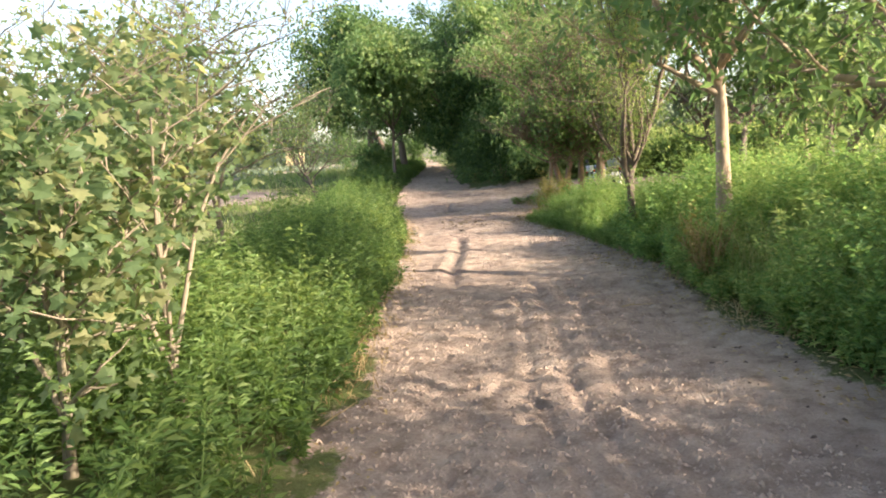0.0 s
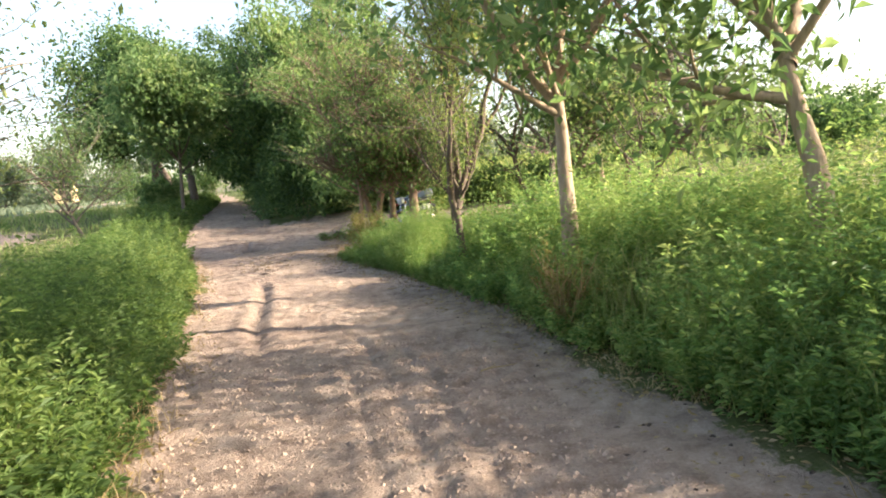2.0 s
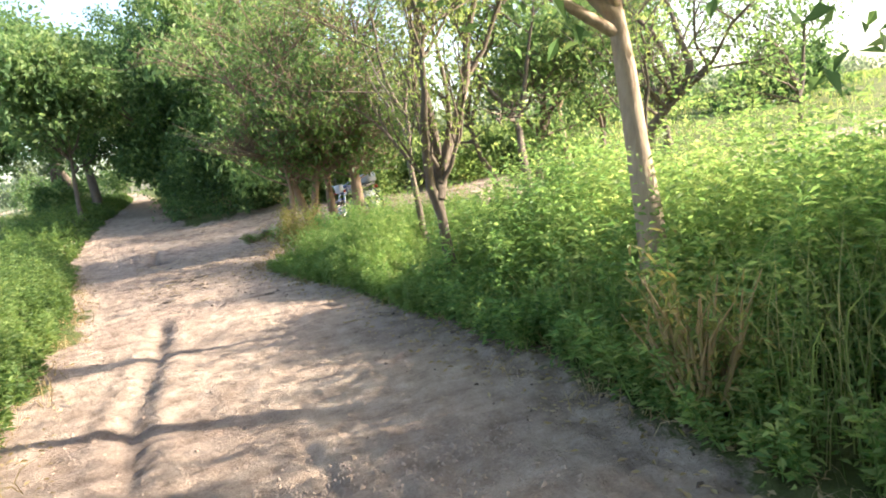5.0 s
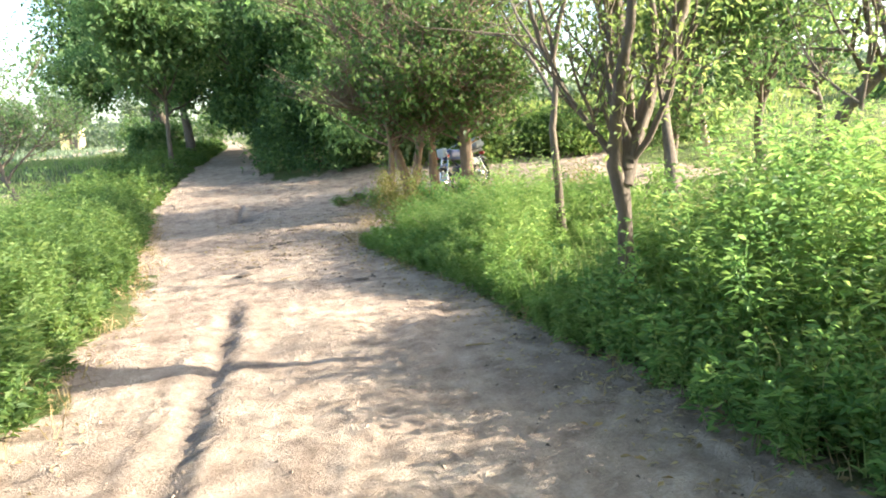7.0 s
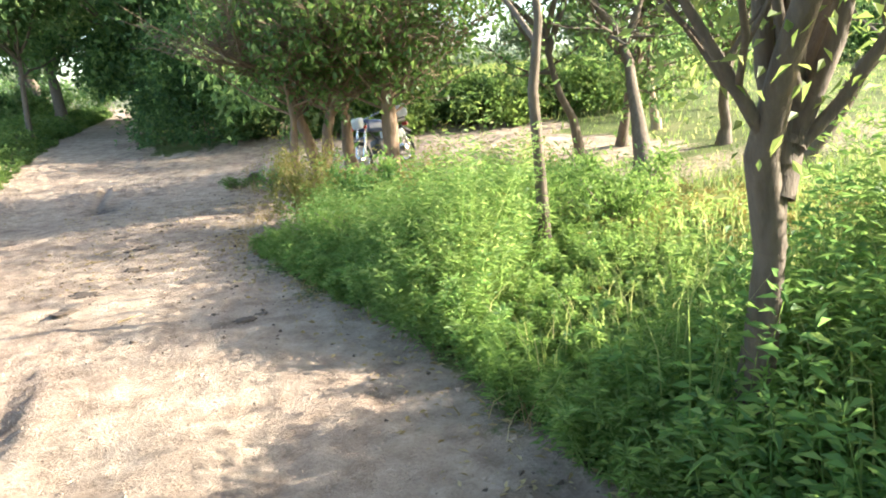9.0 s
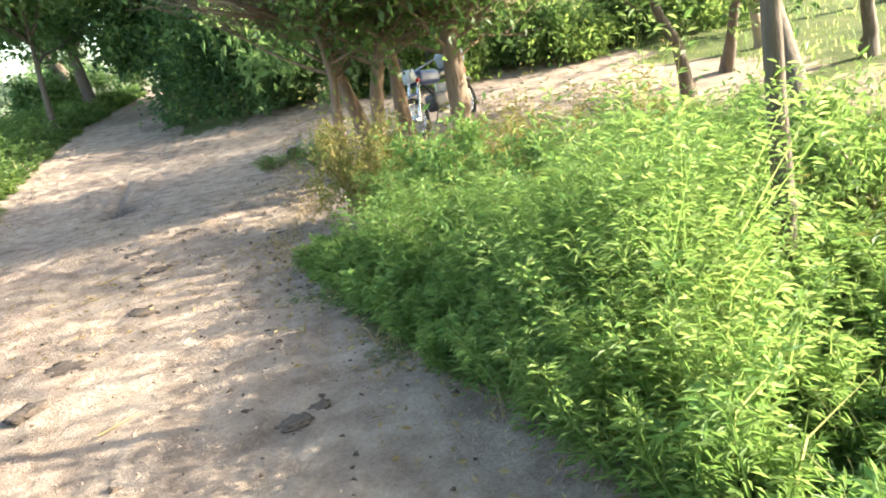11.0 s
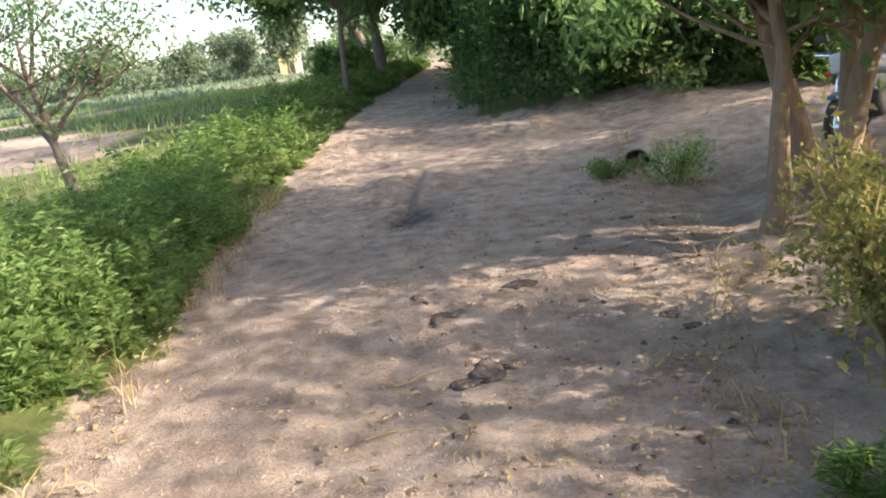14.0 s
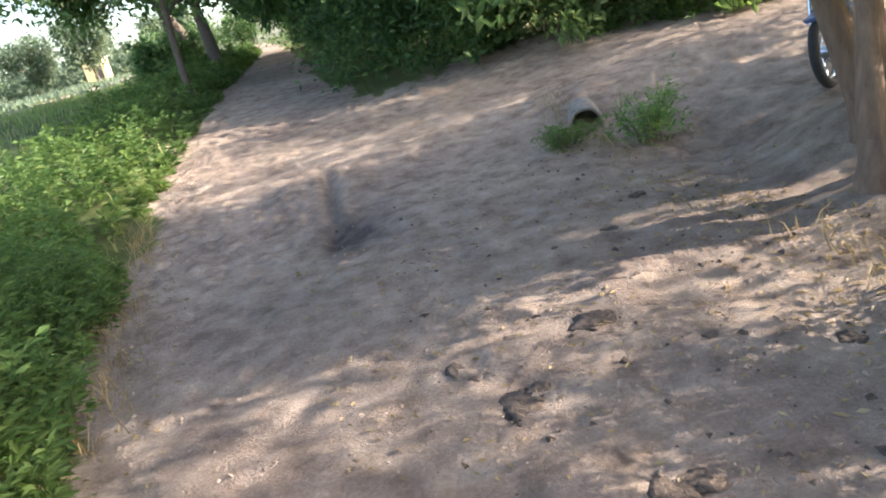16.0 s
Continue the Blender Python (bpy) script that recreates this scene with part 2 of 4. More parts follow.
def height(x, y):
    """The lie of the land."""
    r, lft = right_edge(y), left_edge(y)
    dx = x - r
    rise = np.interp(y, (-20, 11, 15, 19, 26, 60), (0.36, 0.36, 0.10, 0.10, 0.3, 0.3))
    z = rise * step(0.0, 2.6, dx)
    z = z + np.interp(y, (-50, 20.5, 24, 30, 38, 60, 118, 200), (0, 0, 0.22, 0.72, 0.95, 1.25, 2.1, 2.4))
    z = z + 0.062 * np.clip(x - 7.0, 0, 10) + 0.032 * np.maximum(0, np.minimum(x - 17, 45)) + 0.012 * np.clip(y - 40, 0, 60) * step(6, 20, x)
    z = z + 0.10 * step(0, 0.7, lft - x) * step(3.5, 1.0, lft - x)
    z = z + 0.16 * np.exp(-((near_line(x, y, 2.4, 21.9, 7.5, 21.2) / 0.75) ** 2)) + 0.05 * blob(x, y, 2.0, 21.4, 0.6, 0.5) + 0.04 * blob(x, y, 4.0, 19.9, 1.1, 0.9) - 0.17 * blob(x, y, 2.5, 19.3, 0.65, 0.8)
    z = z + 0.34 * blob(x, y, 2.95, 18.1, 0.55, 0.75) + 0.10 * blob(x, y, 2.1, 17.3, 0.35, 0.3)
    near = step(60, 25, np.abs(y - 10)) * step(12, 7, np.abs(x))
    z = z + near * (0.05 * (lattice(x * 0.9, y * 0.9, 11) - 0.5) + 0.03 * (lattice(x * 3.1, y * 2.3, 12) - 0.5))
    z = z + near * (0.02 * (lattice(x * 8, y * 11, 13) - 0.5) + 0.019 * (lattice(x * 19, y * 25, 14) - 0.5))
    churn = step(0.5, 0.8, lattice(x * 0.8, y * 0.35, 15)) * near
    z = z + churn * 0.045 * (lattice(x * 14, y * 14, 16) - 0.5)
    wav = 0.05 * np.sin(y * 1.3) + 0.05 * (lattice(x * 0 + 3, y * 2, 61) - 0.5) + 0.015 * (lattice(x * 7, y * 7, 62) - 0.5)
    for cx, ya, yb, w, deep in ((-0.28, 7.2, 12.0, 0.085, 0.036), (-0.72, 19.2, 21.6, 0.06, 0.04), (0.62, 1.0, 7.5, 0.05, 0.02), (0.9, 1.5, 7.0, 0.05, 0.02), (0.35, 2.0, 6.5, 0.04, 0.018)):
        lane = np.exp(-(((x - cx - wav) / w) ** 2)) * step(ya - 0.5, ya + 0.3, y) * step(yb + 0.5, yb - 0.3, y)
        rim = np.exp(-(((np.abs(x - cx - wav) - 2.2 * w) / w) ** 2)) * step(ya - 0.5, ya + 0.3, y) * step(yb + 0.5, yb - 0.3, y)
        z = z - deep * lane + 0.35 * deep * rim
    z = z - 0.07 * blob(x, y, -0.58, 19.6, 0.3, 0.5) + 0.05 * blob(x, y, -1.05, 20.9, 0.25, 0.4) + 0.05 * blob(x, y, -0.4, 20.9, 0.2, 0.35)
    z = z - 0.05 * blob(x, y, 0.95, 10.6, 0.2, 0.5) + 0.04 * blob(x, y, 0.5, 10.6, 0.35, 0.5)
    return z


def array_mesh(name, verts, faces, mat, smooth=False):
    """A mesh from arrays; faces all have the same number of corners."""
    me = bpy.data.meshes.new(name)
    k = faces.shape[1]
    me.vertices.add(len(verts))
    me.vertices.foreach_set("co", np.ascontiguousarray(verts, np.float32).ravel())
    me.loops.add(faces.size)
    me.loops.foreach_set("vertex_index", np.ascontiguousarray(faces, np.int32).ravel())
    me.polygons.add(len(faces))
    me.polygons.foreach_set("loop_start", np.arange(0, faces.size, k, dtype=np.int32))
    me.polygons.foreach_set("loop_total", np.full(len(faces), k, np.int32))
    me.polygons.foreach_set("use_smooth", np.full(len(faces), smooth))
    me.materials.append(mat)
    me.update(calc_edges=True)
    return me


def unit(v):
    return v / np.maximum(np.linalg.norm(v, axis=-1, keepdims=True), 1e-9)


def leaf_arrays(p, d, size, wide, fold=0.25, droop=0.15):
    """A pointed, folded blade at each place p along d."""
    n = len(p)
    size, wide = np.broadcast_to(size, n)[:, None], np.broadcast_to(wide, n)[:, None]
    side = unit(np.cross(d, rng.normal(size=(n, 3)) + (0, 0, 1.2)))
    up = np.cross(side, d)
    tip = p + d * size - np.array((0, 0, 1.0)) * size * droop
    mid = p + d * size * 0.45
    v = np.stack([p, mid + side * wide / 2 + up * wide * fold, tip, mid - side * wide / 2 + up * wide * fold], 1).reshape(-1, 3)
    f = np.array([[0, 1, 2], [0, 2, 3]])[None] + 4 * np.arange(n)[:, None, None]
    return v, f.reshape(-1, 3)


LOBES = np.array(((0, 0), (0.06, 0.42), (0.3, 0.28), (0.55, 0.55), (0.62, 0.2), (1, 0), (0.62, -0.2), (0.55, -0.55), (0.3, -0.28), (0.06, -0.42)))


def lobed_arrays(p, d, size):
    """A palm-shaped lobed leaf at each place."""
    n = len(p)
    side = unit(np.cross(d, rng.normal(size=(n, 3)) * 0.6 + (0, 0, 1.2)))
    up = np.cross(side, d)
    size = np.broadcast_to(size, n)[:, None, None]
    v = p[:, None] + size * (LOBES[None, :, :1] * d[:, None] + LOBES[None, :, 1:] * side[:, None] - 0.35 * (LOBES[None, :, :1] - 0.3) ** 2 * up[:, None])
    hub = p[:, None] + size * 0.32 * d[:, None] + size * 0.04 * up[:, None]
    v = np.concatenate([v, hub], 1).reshape(-1, 3)
    f = np.array([[10, k, (k + 1) % 10] for k in range(10)])[None] + 11 * np.arange(n)[:, None, None]
    return v, f.reshape(-1, 3)


def joined(*pairs):
    vs, fs, at = [], [], 0
    for v, f in pairs:
        vs.append(v)
        fs.append(f + at)
        at += len(v)
    return np.concatenate(vs), np.concatenate(fs)


def ribbon_arrays(a, b, c, wide):
    """A thin tapered blade through a, b, c."""
    n = len(a)
    side = unit(np.cross(c - a, rng.normal(size=(n, 3)))) * np.broadcast_to(wide, n)[:, None] / 2
    v = np.stack([a - side, a + side, b - side * 0.7, b + side * 0.7, c], 1).reshape(-1, 3)
    f = np.array([[0, 1, 3], [0, 3, 2], [2, 3, 4]])[None] + 5 * np.arange(n)[:, None, None]
    return v, f.reshape(-1, 3)


def stalks_and_leaves(x, y, tall, leaves, size, ratio, lean=0.25, z0=None):
    """Upright weeds at x, y: a stem with leaves all along it."""
    n = len(x)
    base = np.stack([x, y, height(x, y) - 0.02 if z0 is None else z0], 1)
    off = rng.normal(size=(n, 3)) * lean
    off[:, 2] = 1
    top = base + off * tall[:, None]
    mid = (base + top) / 2 + rng.normal(size=(n, 3)) * 0.04 * tall[:, None]
    stems = ribbon_arrays(base, mid, top, 0.009)
    s = rng.random((n, leaves)) ** 0.75 * 0.92 + 0.08
    q = ((1 - s) ** 2)[..., None] * base[:, None] + (2 * s * (1 - s))[..., None] * (2 * mid - (base + top) / 2)[:, None] + (s**2)[..., None] * top[:, None]
    ang = rng.random((n, leaves)) * 6.283
    out = np.stack([np.cos(ang), np.sin(ang), rng.normal(0.35, 0.35, (n, leaves))], -1)
    reach = rng.random((n, leaves)) * (1.15 - s) * 0.3 * tall[:, None]
    q = q + unit(out) * reach[..., None]
    p, d = q.reshape(-1, 3), unit(out.reshape(-1, 3))
    k = size * rng.uniform(0.6, 1.3, len(p))
    return joined(stems, leaf_arrays(p, d, k, k * ratio))


def stuff(name, arrays, mat, label, category):
    ob = new(name, array_mesh(name, *arrays, mat))
    return tagged(ob, label, category, kind="stuff")


def part(name, data, mat, parent, label=""):
    """Links a mesh, or a bmesh, as one part under its thing."""
    if isinstance(data, bmesh.types.BMesh):
        me = bpy.data.meshes.new(name)
        data.to_mesh(me)
        data.free()
        me.materials.append(mat)
        data = me
    ob = new(name, data)
    ob.parent = parent
    return tagged(ob, label)


def tube_arrays(points, radii, sides):
    points, radii = np.array(points, float), np.array(radii, float)
    run = unit(np.gradient(points, axis=0))
    ref = np.array((0.31, 0.95, 0.05)) if abs(run[0][2]) > 0.6 else np.array((0.1, 0.05, 1.0))
    a = unit(np.cross(run, ref))
    b = np.cross(run, a)
    ang = np.arange(sides) * 2 * np.pi / sides
    v = points[:, None] + radii[:, None, None] * (np.cos(ang)[None, :, None] * a[:, None] + np.sin(ang)[None, :, None] * b[:, None])
    m = len(points)
    i, j = np.meshgrid(np.arange(m - 1), np.arange(sides), indexing="ij")
    k = (j + 1) % sides
    q = np.stack([i * sides + j, i * sides + k, (i + 1) * sides + k, (i + 1) * sides + j], -1).reshape(-1, 4)
    return v.reshape(-1, 3), np.concatenate([q[:, [0, 1, 2]], q[:, [0, 2, 3]]])


def grow(start, way, length, radius, depth, g, tubes, tips, spread=0.7, rise=0.25, kids=4, shrink=0.62, crook=0.16, first=0.35):
    """A limb that bends as it goes and puts out side limbs; collects its tubes and the places of its leaves."""
    n = 7 if depth >= 3 else 5 if depth == 2 else 4
    pts, rad, p, d = [np.array(start, float)], [radius], np.array(start, float), unit(np.array(way, float))
    for i in range(1, n):
        d = unit(d + g.normal(size=3) * crook + np.array((0, 0, rise * 0.15)))
        p = p + d * length / (n - 1)
        pts.append(p)
        rad.append(radius * (1 - 0.72 * i / (n - 1)) + 0.002)
    knob = 1 + g.normal(size=n) * (0.07 if depth >= 3 else 0.0)
    tubes.append(tube_arrays(pts, np.array(rad) * knob, (10, 6, 4, 3)[max(0, 3 - depth)] if depth >= 0 else 3))
    if depth <= 1:
        tips.extend(pts[1:])
    if depth == 0:
        return pts
    for k in range(kids):
        s = first + (1 - first) * (k + g.random() * 0.8) / kids
        i = min(int(s * (n - 1)), n - 2)
        at = pts[i] + (pts[i + 1] - pts[i]) * (s * (n - 1) - i)
        turn = g.random() * 6.283
        out = np.array((math.cos(turn), math.sin(turn), g.normal(rise, 0.3)))
        nd = unit(d * (1 - spread) + out * spread)
        grow(at, nd, length * shrink * g.uniform(0.75, 1.2), max(0.004, np.interp(s, (0, 1), (radius, radius * 0.3)) * 0.72), depth - 1, g, tubes, tips, spread, rise, kids, shrink, crook, 0.2)
    return pts


def tree(name, x, y, seed, limbs, bark, leaf, n_leaf, size, ratio, cloud, label, depth=3, group="", category="tree", z=None, flare=1.35, lobed=False, share=0.45, **kw):
    """A tree: limbs is a list of (way, length, radius, start height along the first limb)."""
    g = np.random.default_rng(seed)
    root = new(name)
    gz = float(height(np.array([x]), np.array([y]))[0]) - 0.06 if z is None else z
    root.location = (x, y, gz)
    tagged(root, label, category, group)
    tubes, tips = [], []
    for way, length, radius, z0 in limbs:
        if z0 == 0:
            stem = np.array(grow((0, 0, 0), way, length, radius, depth, g, tubes, tips, **kw))
            along = np.linspace(0, length, len(stem))
        else:
            start = [np.interp(min(z0, length * 3), along, stem[:, a]) for a in range(3)]
            grow(start, way, length, radius, depth, g, tubes, tips, **kw)
    way, length, radius, _ = limbs[0]
    base = [np.array((0, 0, -0.1)), np.array((0, 0, 0.05)), unit(np.array(way, float)) * 0.3]
    tubes.append(tube_arrays(base, [radius * flare * 1.15, radius * flare, radius * 0.98], 10))
    part("trunk", array_mesh("trunk", *joined(*tubes), bark, True), bark, root)
    if n_leaf:
        tips = np.array(tips)
        tips = tips[g.random(len(tips)) < share]
        c = tips[g.integers(0, len(tips), n_leaf)] + g.normal(size=(n_leaf, 3)) * cloud
        wx, wy = c[:, 0] + x, c[:, 1] + y
        low = (wx > left_edge(wy) - 0.3) & (wx < right_edge(wy) - 0.1) & (c[:, 2] + gz < 2.3) & (wy < 20)
        c = c[~low]
        n_leaf = len(c)
        d = unit(g.normal(size=(n_leaf, 3)) + (0, 0, -0.15))
        k = size * g.uniform(0.6, 1.3, n_leaf)
        part("crown", array_mesh("crown", *(lobed_arrays(c, d, k) if lobed else leaf_arrays(c, d, k, k * ratio)), leaf), leaf, root)
    return root


# ---- ground: one sheet to the horizon ----
def spaced(fine_a, fine_b, pitch, far):
    mid = list(np.arange(fine_a, fine_b, pitch))
    out, v, s = [], mid[-1], pitch
    while v < far:
        s *= 1.17
        v += s
        out.append(v)
    low, v, s = [], mid[0], pitch
    while v > -far:
        s *= 1.17
        v -= s
        low.append(v)
    return np.array(low[::-1] + mid + out)


gx, gy = spaced(-3.2, 4.4, 0.03, 1800), spaced(0.8, 24, 0.04, 1800)
X, Y = np.meshgrid(gx, gy)
X, Y = X.ravel(), Y.ravel()
nx, ny = len(gx), len(gy)
ii, jj = np.meshgrid(np.arange(ny - 1), np.arange(nx - 1), indexing="ij")
q0 = (ii * nx + jj).ravel()
ground_mesh = array_mesh("ground", np.stack([X, Y, height(X, Y)], 1), np.stack([q0, q0 + 1, q0 + nx + 1, q0 + nx], 1), EARTH, True)
ground_mesh.attributes.new("bare", "FLOAT", "POINT").data.foreach_set("value", bareness(X, Y).astype(np.float32))
wet = 1.2 * blob(X, Y, -0.55, 19.5, 0.26, 0.5) * (0.4 + lattice(X * 9, Y * 9, 21)) + 0.6 * lattice(X * 6, Y * 3, 63) * np.exp(-(((X + 0.28 - 0.05 * np.sin(Y * 1.3)) / 0.07) ** 2)) * step(6.9, 7.4, Y) * step(12.4, 11.5, Y)
wet = wet + 0.3 * (0.3 + lattice(X * 8, Y * 6, 64)) * np.exp(-(((X + 0.72 - 0.05 * np.sin(Y * 1.3)) / 0.06) ** 2)) * step(19.0, 19.4, Y) * step(21.9, 21.4, Y)
ground_mesh.attributes.new("damp", "FLOAT", "POINT").data.foreach_set("value", np.clip(wet, 0, 1).astype(np.float32))
tagged(new("ground", ground_mesh), "pale sandy dirt track between green verges and fields", "ground", kind="structure")


# ---- verges ----
def scatter(n, ya, yb, side, a, b, power=1.0):
    """Places beside the track: side +1 right, -1 left; from a to b metres past its edge."""
    y = rng.uniform(ya, yb, n)
    off = a + (b - a) * rng.random(n) ** power
    x = right_edge(y) + off if side > 0 else left_edge(y) - off
    return x, y, off


def trampled(x, y):
    """The open, trampled patch that cuts through the right-hand verge."""
    return step(9.9, 10.3, y) * step(0.3, -0.3, y - 10.9 - (x - 2.0) * 1.6) * step(1.9, 2.2, x)


def clear_of(x, y, *spots):
    keep = np.ones(len(x), bool)
    for cx, cy, r in spots:
        keep &= np.hypot(x - cx, y - cy) > r
    return keep


def weeds(name, n, ya, yb, side, a, b, tall, leaves, size, ratio, mat, label, power=1.0, gap=0.45, low_edge=0.4):
    x, y, off = scatter(n, ya, yb, side, a, b, power)
    thick = lattice(x * 1.1 + 40, y * 1.1 + 40, 31)
    keep = (thick > gap * rng.random(n)) & clear_of(x, y, (4.3, 15.6, 0.9), (2.1, 17.4, 0.8), (2.9, 18, 1.2))
    keep &= bareness(x, y) < 0.55 + 0.4 * (off < 0.3)
    x, y, off, thick = x[keep], y[keep], off[keep], thick[keep]
    h = tall * rng.uniform(0.45, 1.2, len(x)) * (0.55 + 0.9 * thick) * (1 + 0.45 * (rng.random(len(x)) > 0.93)) * (low_edge + (1 - low_edge) * step(0.0, 0.6, off))
    h = h * (1 - 0.72 * trampled(x, y))
    return stuff(name, stalks_and_leaves(x, y, h, leaves, size, ratio), mat, label, "weeds")


weeds("weed_thicket", 1400, -1.5, 10.0, 1, 0.0, 2.4, 0.84, 90, 0.056, 0.24, WEED_FINE, "narrow-leaved pale green weeds along the dirt track", 1.0)
weeds("weed_thicket", 2500, -1.5, 10.0, 1, 0.0, 2.6, 0.86, 70, 0.058, 0.38, WEED, "dense bright green leafy weeds along the dirt track", 1.2)
weeds("weed_thicket", 450, 10.0, 13.6, 1, 0.0, 1.3, 0.62, 70, 0.05, 0.3, WEED, "dense bright green leafy weeds along the dirt track", 1.2)
weeds("weed_thicket", 1300, 9.6, 13.0, 1, -0.05, 1.7, 0.72, 130, 0.05, 0.17, WEED_FINE, "tall narrow-leaved bright green weeds crowding the track", 1.1, 0.1)
weeds("weed_thicket", 420, 13.0, 14.8, 1, -0.05, 1.3, 0.46, 110, 0.05, 0.17, WEED_FINE, "narrow-leaved bright green weeds crowding the track", 1.1, 0.1)
weeds("weed_thicket", 1100, 9.5, 17, 1, 1.0, 4.5, 0.5, 40, 0.06, 0.3, DRYLEAF, "low yellowing weeds on trampled ground", 1.0)
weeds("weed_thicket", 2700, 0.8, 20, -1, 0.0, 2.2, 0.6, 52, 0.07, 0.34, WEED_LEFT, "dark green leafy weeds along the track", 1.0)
weeds("weed_thicket", 420, 0.8, 20, -1, 0.05, 2.0, 0.78, 70, 0.06, 0.28, WEED_FINE, "taller yellow-green weeds among the darker verge", 1.0)
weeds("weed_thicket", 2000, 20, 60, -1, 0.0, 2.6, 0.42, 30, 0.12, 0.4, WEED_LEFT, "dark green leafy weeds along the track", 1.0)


def blades(name, x, y, tall, wide, bend, mat, label, category="grass"):
    n = len(x)
    a = np.stack([x, y, height(x, y) - 0.02], 1)
    ang = rng.random(n) * 6.283
    out = np.stack([np.cos(ang), np.sin(ang), np.zeros(n)], 1) * bend * rng.uniform(0.3, 1.3, n)[:, None] * tall[:, None]
    b = a + out * 0.3 + np.array((0, 0, 0.62)) * tall[:, None]
    c = a + out + np.array((0, 0, 0.95)) * tall[:, None]
    return stuff(name, ribbon_arrays(a, b, c, wide), mat, label, category)


def turf(name, n, xa, xb, ya, yb, tall, wide, bend, mat, label, bare_max=0.4, power=1.0):
    x, y = rng.uniform(xa, xb, n), ya + (yb - ya) * rng.random(n) ** power
    keep = (bareness(x, y) < bare_max) & ((x > right_edge(y) + 0.1) | (x < left_edge(y) - 0.1))
    rim = np.minimum.reduce([x - xa, xb - x, y - ya, yb - y]) / (0.22 * min(xb - xa, yb - ya))
    keep &= rim + 0.8 * (lattice(x * 0.6, y * 0.6, 42) - 0.5) > 0.9 * rng.random(n)
    x, y = x[keep], y[keep]
    h = tall * rng.uniform(0.5, 1.2, len(x)) * (0.5 + lattice(x * 0.7, y * 0.7, 41)) * (1 - 0.6 * trampled(x, y))
    return blades(name, x, y, h, wide, bend, mat, label)


turf("verge_grass", 5500, 1.9, 3.8, -1, 13.5, 0.8, 0.008, 0.35, GRASS, "tall yellow-green grass among the weeds")
turf("verge_grass", 17000, 2.0, 8.5, -2, 15, 0.72, 0.010, 0.35, GRASS, "tall yellow-green grass behind the weeds")
turf("field_grass", 22000, 3, 30, 0, 34, 0.33, 0.025, 0.5, GRASS, "rough green grass on the rising field")
turf("field_grass", 18000, -26, -1.5, 6, 60, 0.28, 0.035, 0.5, GRASS, "short green grass on the flat field", 0.5)
turf("field_crop", 38000, 6, 70, 22.5, 95, 0.7, 0.06, 0.35, CROP, "tall green fodder crop on the rising field", 0.3, 1.4)
turf("field_scrub", 26000, -110, -10, 45, 190, 0.4, 0.2, 0.5, HAZED_LEAF, "green scrub on the far flat field, paled by painted haze", 0.5, 1.3)

for side, n in ((-1, 2600), (1, 2200)):
    fy = rng.uniform(0.8, 22, n)
    fx = left_edge(fy) - rng.normal(0.0, 0.12, n) if side < 0 else right_edge(fy) + rng.normal(0.0, 0.12, n)
    ok = lattice(fx * 2.3, fy * 2.3, 43) > 0.45
    fx, fy = fx[ok], fy[ok]
    blades("dry_grass", fx, fy, rng.uniform(0.05, 0.2, len(fx)), 0.007, 1.1, STRAW, "short dry grass fringing the track", "grass")

# ---- trees on the right-hand verge ----
tree("roadside_tree", 2.82, 7.15, 1, [((0.13, 0.03, 1), 2.75, 0.115, 0), ((-0.75, 0.1, 1), 2.4, 0.06, 2.15), ((0.12, 0.1, 1), 2.8, 0.075, 2.55), ((0.6, -0.2, 0.8), 2.2, 0.05, 2.4), ((0.3, 0.5, 0.7), 2.0, 0.045, 2.5)], BARK_TAN, MID_LEAF, 10000, 0.13, 0.5, 0.26,
     "slender tree with pale tan bark among roadside weeds", first=0.7, crook=0.06, share=0.7)
tree("roadside_tree", 3.6, 4.7, 2, [((0.2, -0.02, 1), 2.6, 0.12, 0), ((0.4, 0.3, 1), 2.4, 0.07, 2.0), ((-0.4, 0.1, 1), 2.2, 0.06, 2.2)], BARK_TAN, MID_LEAF, 10000, 0.13, 0.5, 0.28,
     "leafy tree with a pale flaking trunk beside the track", first=0.6, crook=0.1, share=0.8)
tree("roadside_tree", 7.6, 14.3, 3, [((0.14, 0.1, 1), 2.9, 0.13, 0), ((-0.4, 0.0, 1), 2.4, 0.07, 2.2), ((0.5, 0.1, 1), 2.4, 0.07, 2.4)], BARK_GREY, MID_LEAF, 1500, 0.12, 0.5, 0.24,
     "small crooked tree with a twisted grey trunk", first=0.6, crook=0.2)
tree("thorn_tree", 2.45, 9.6, 4, [((-0.10, 0.03, 1), 1.4, 0.078, 0), ((-0.5, 0.1, 0.9), 1.7, 0.046, 0.95), ((-0.12, -0.1, 1), 2.3, 0.05, 1.2), ((0.55, 0.1, 0.95), 2.2, 0.055, 1.1), ((0.2, 0.4, 1), 2.0, 0.04, 1.25), ((0.8, -0.2, 0.8), 1.5, 0.03, 1.3), ((-0.3, 0.4, 0.9), 1.6, 0.028, 1.2)],
     BARK_GREY, PALE_LEAF, 17000, 0.05, 0.42, 0.15, "open thorn tree with a low fork and feathery pale leaves", first=0.8, crook=0.16, spread=0.42, rise=0.75)
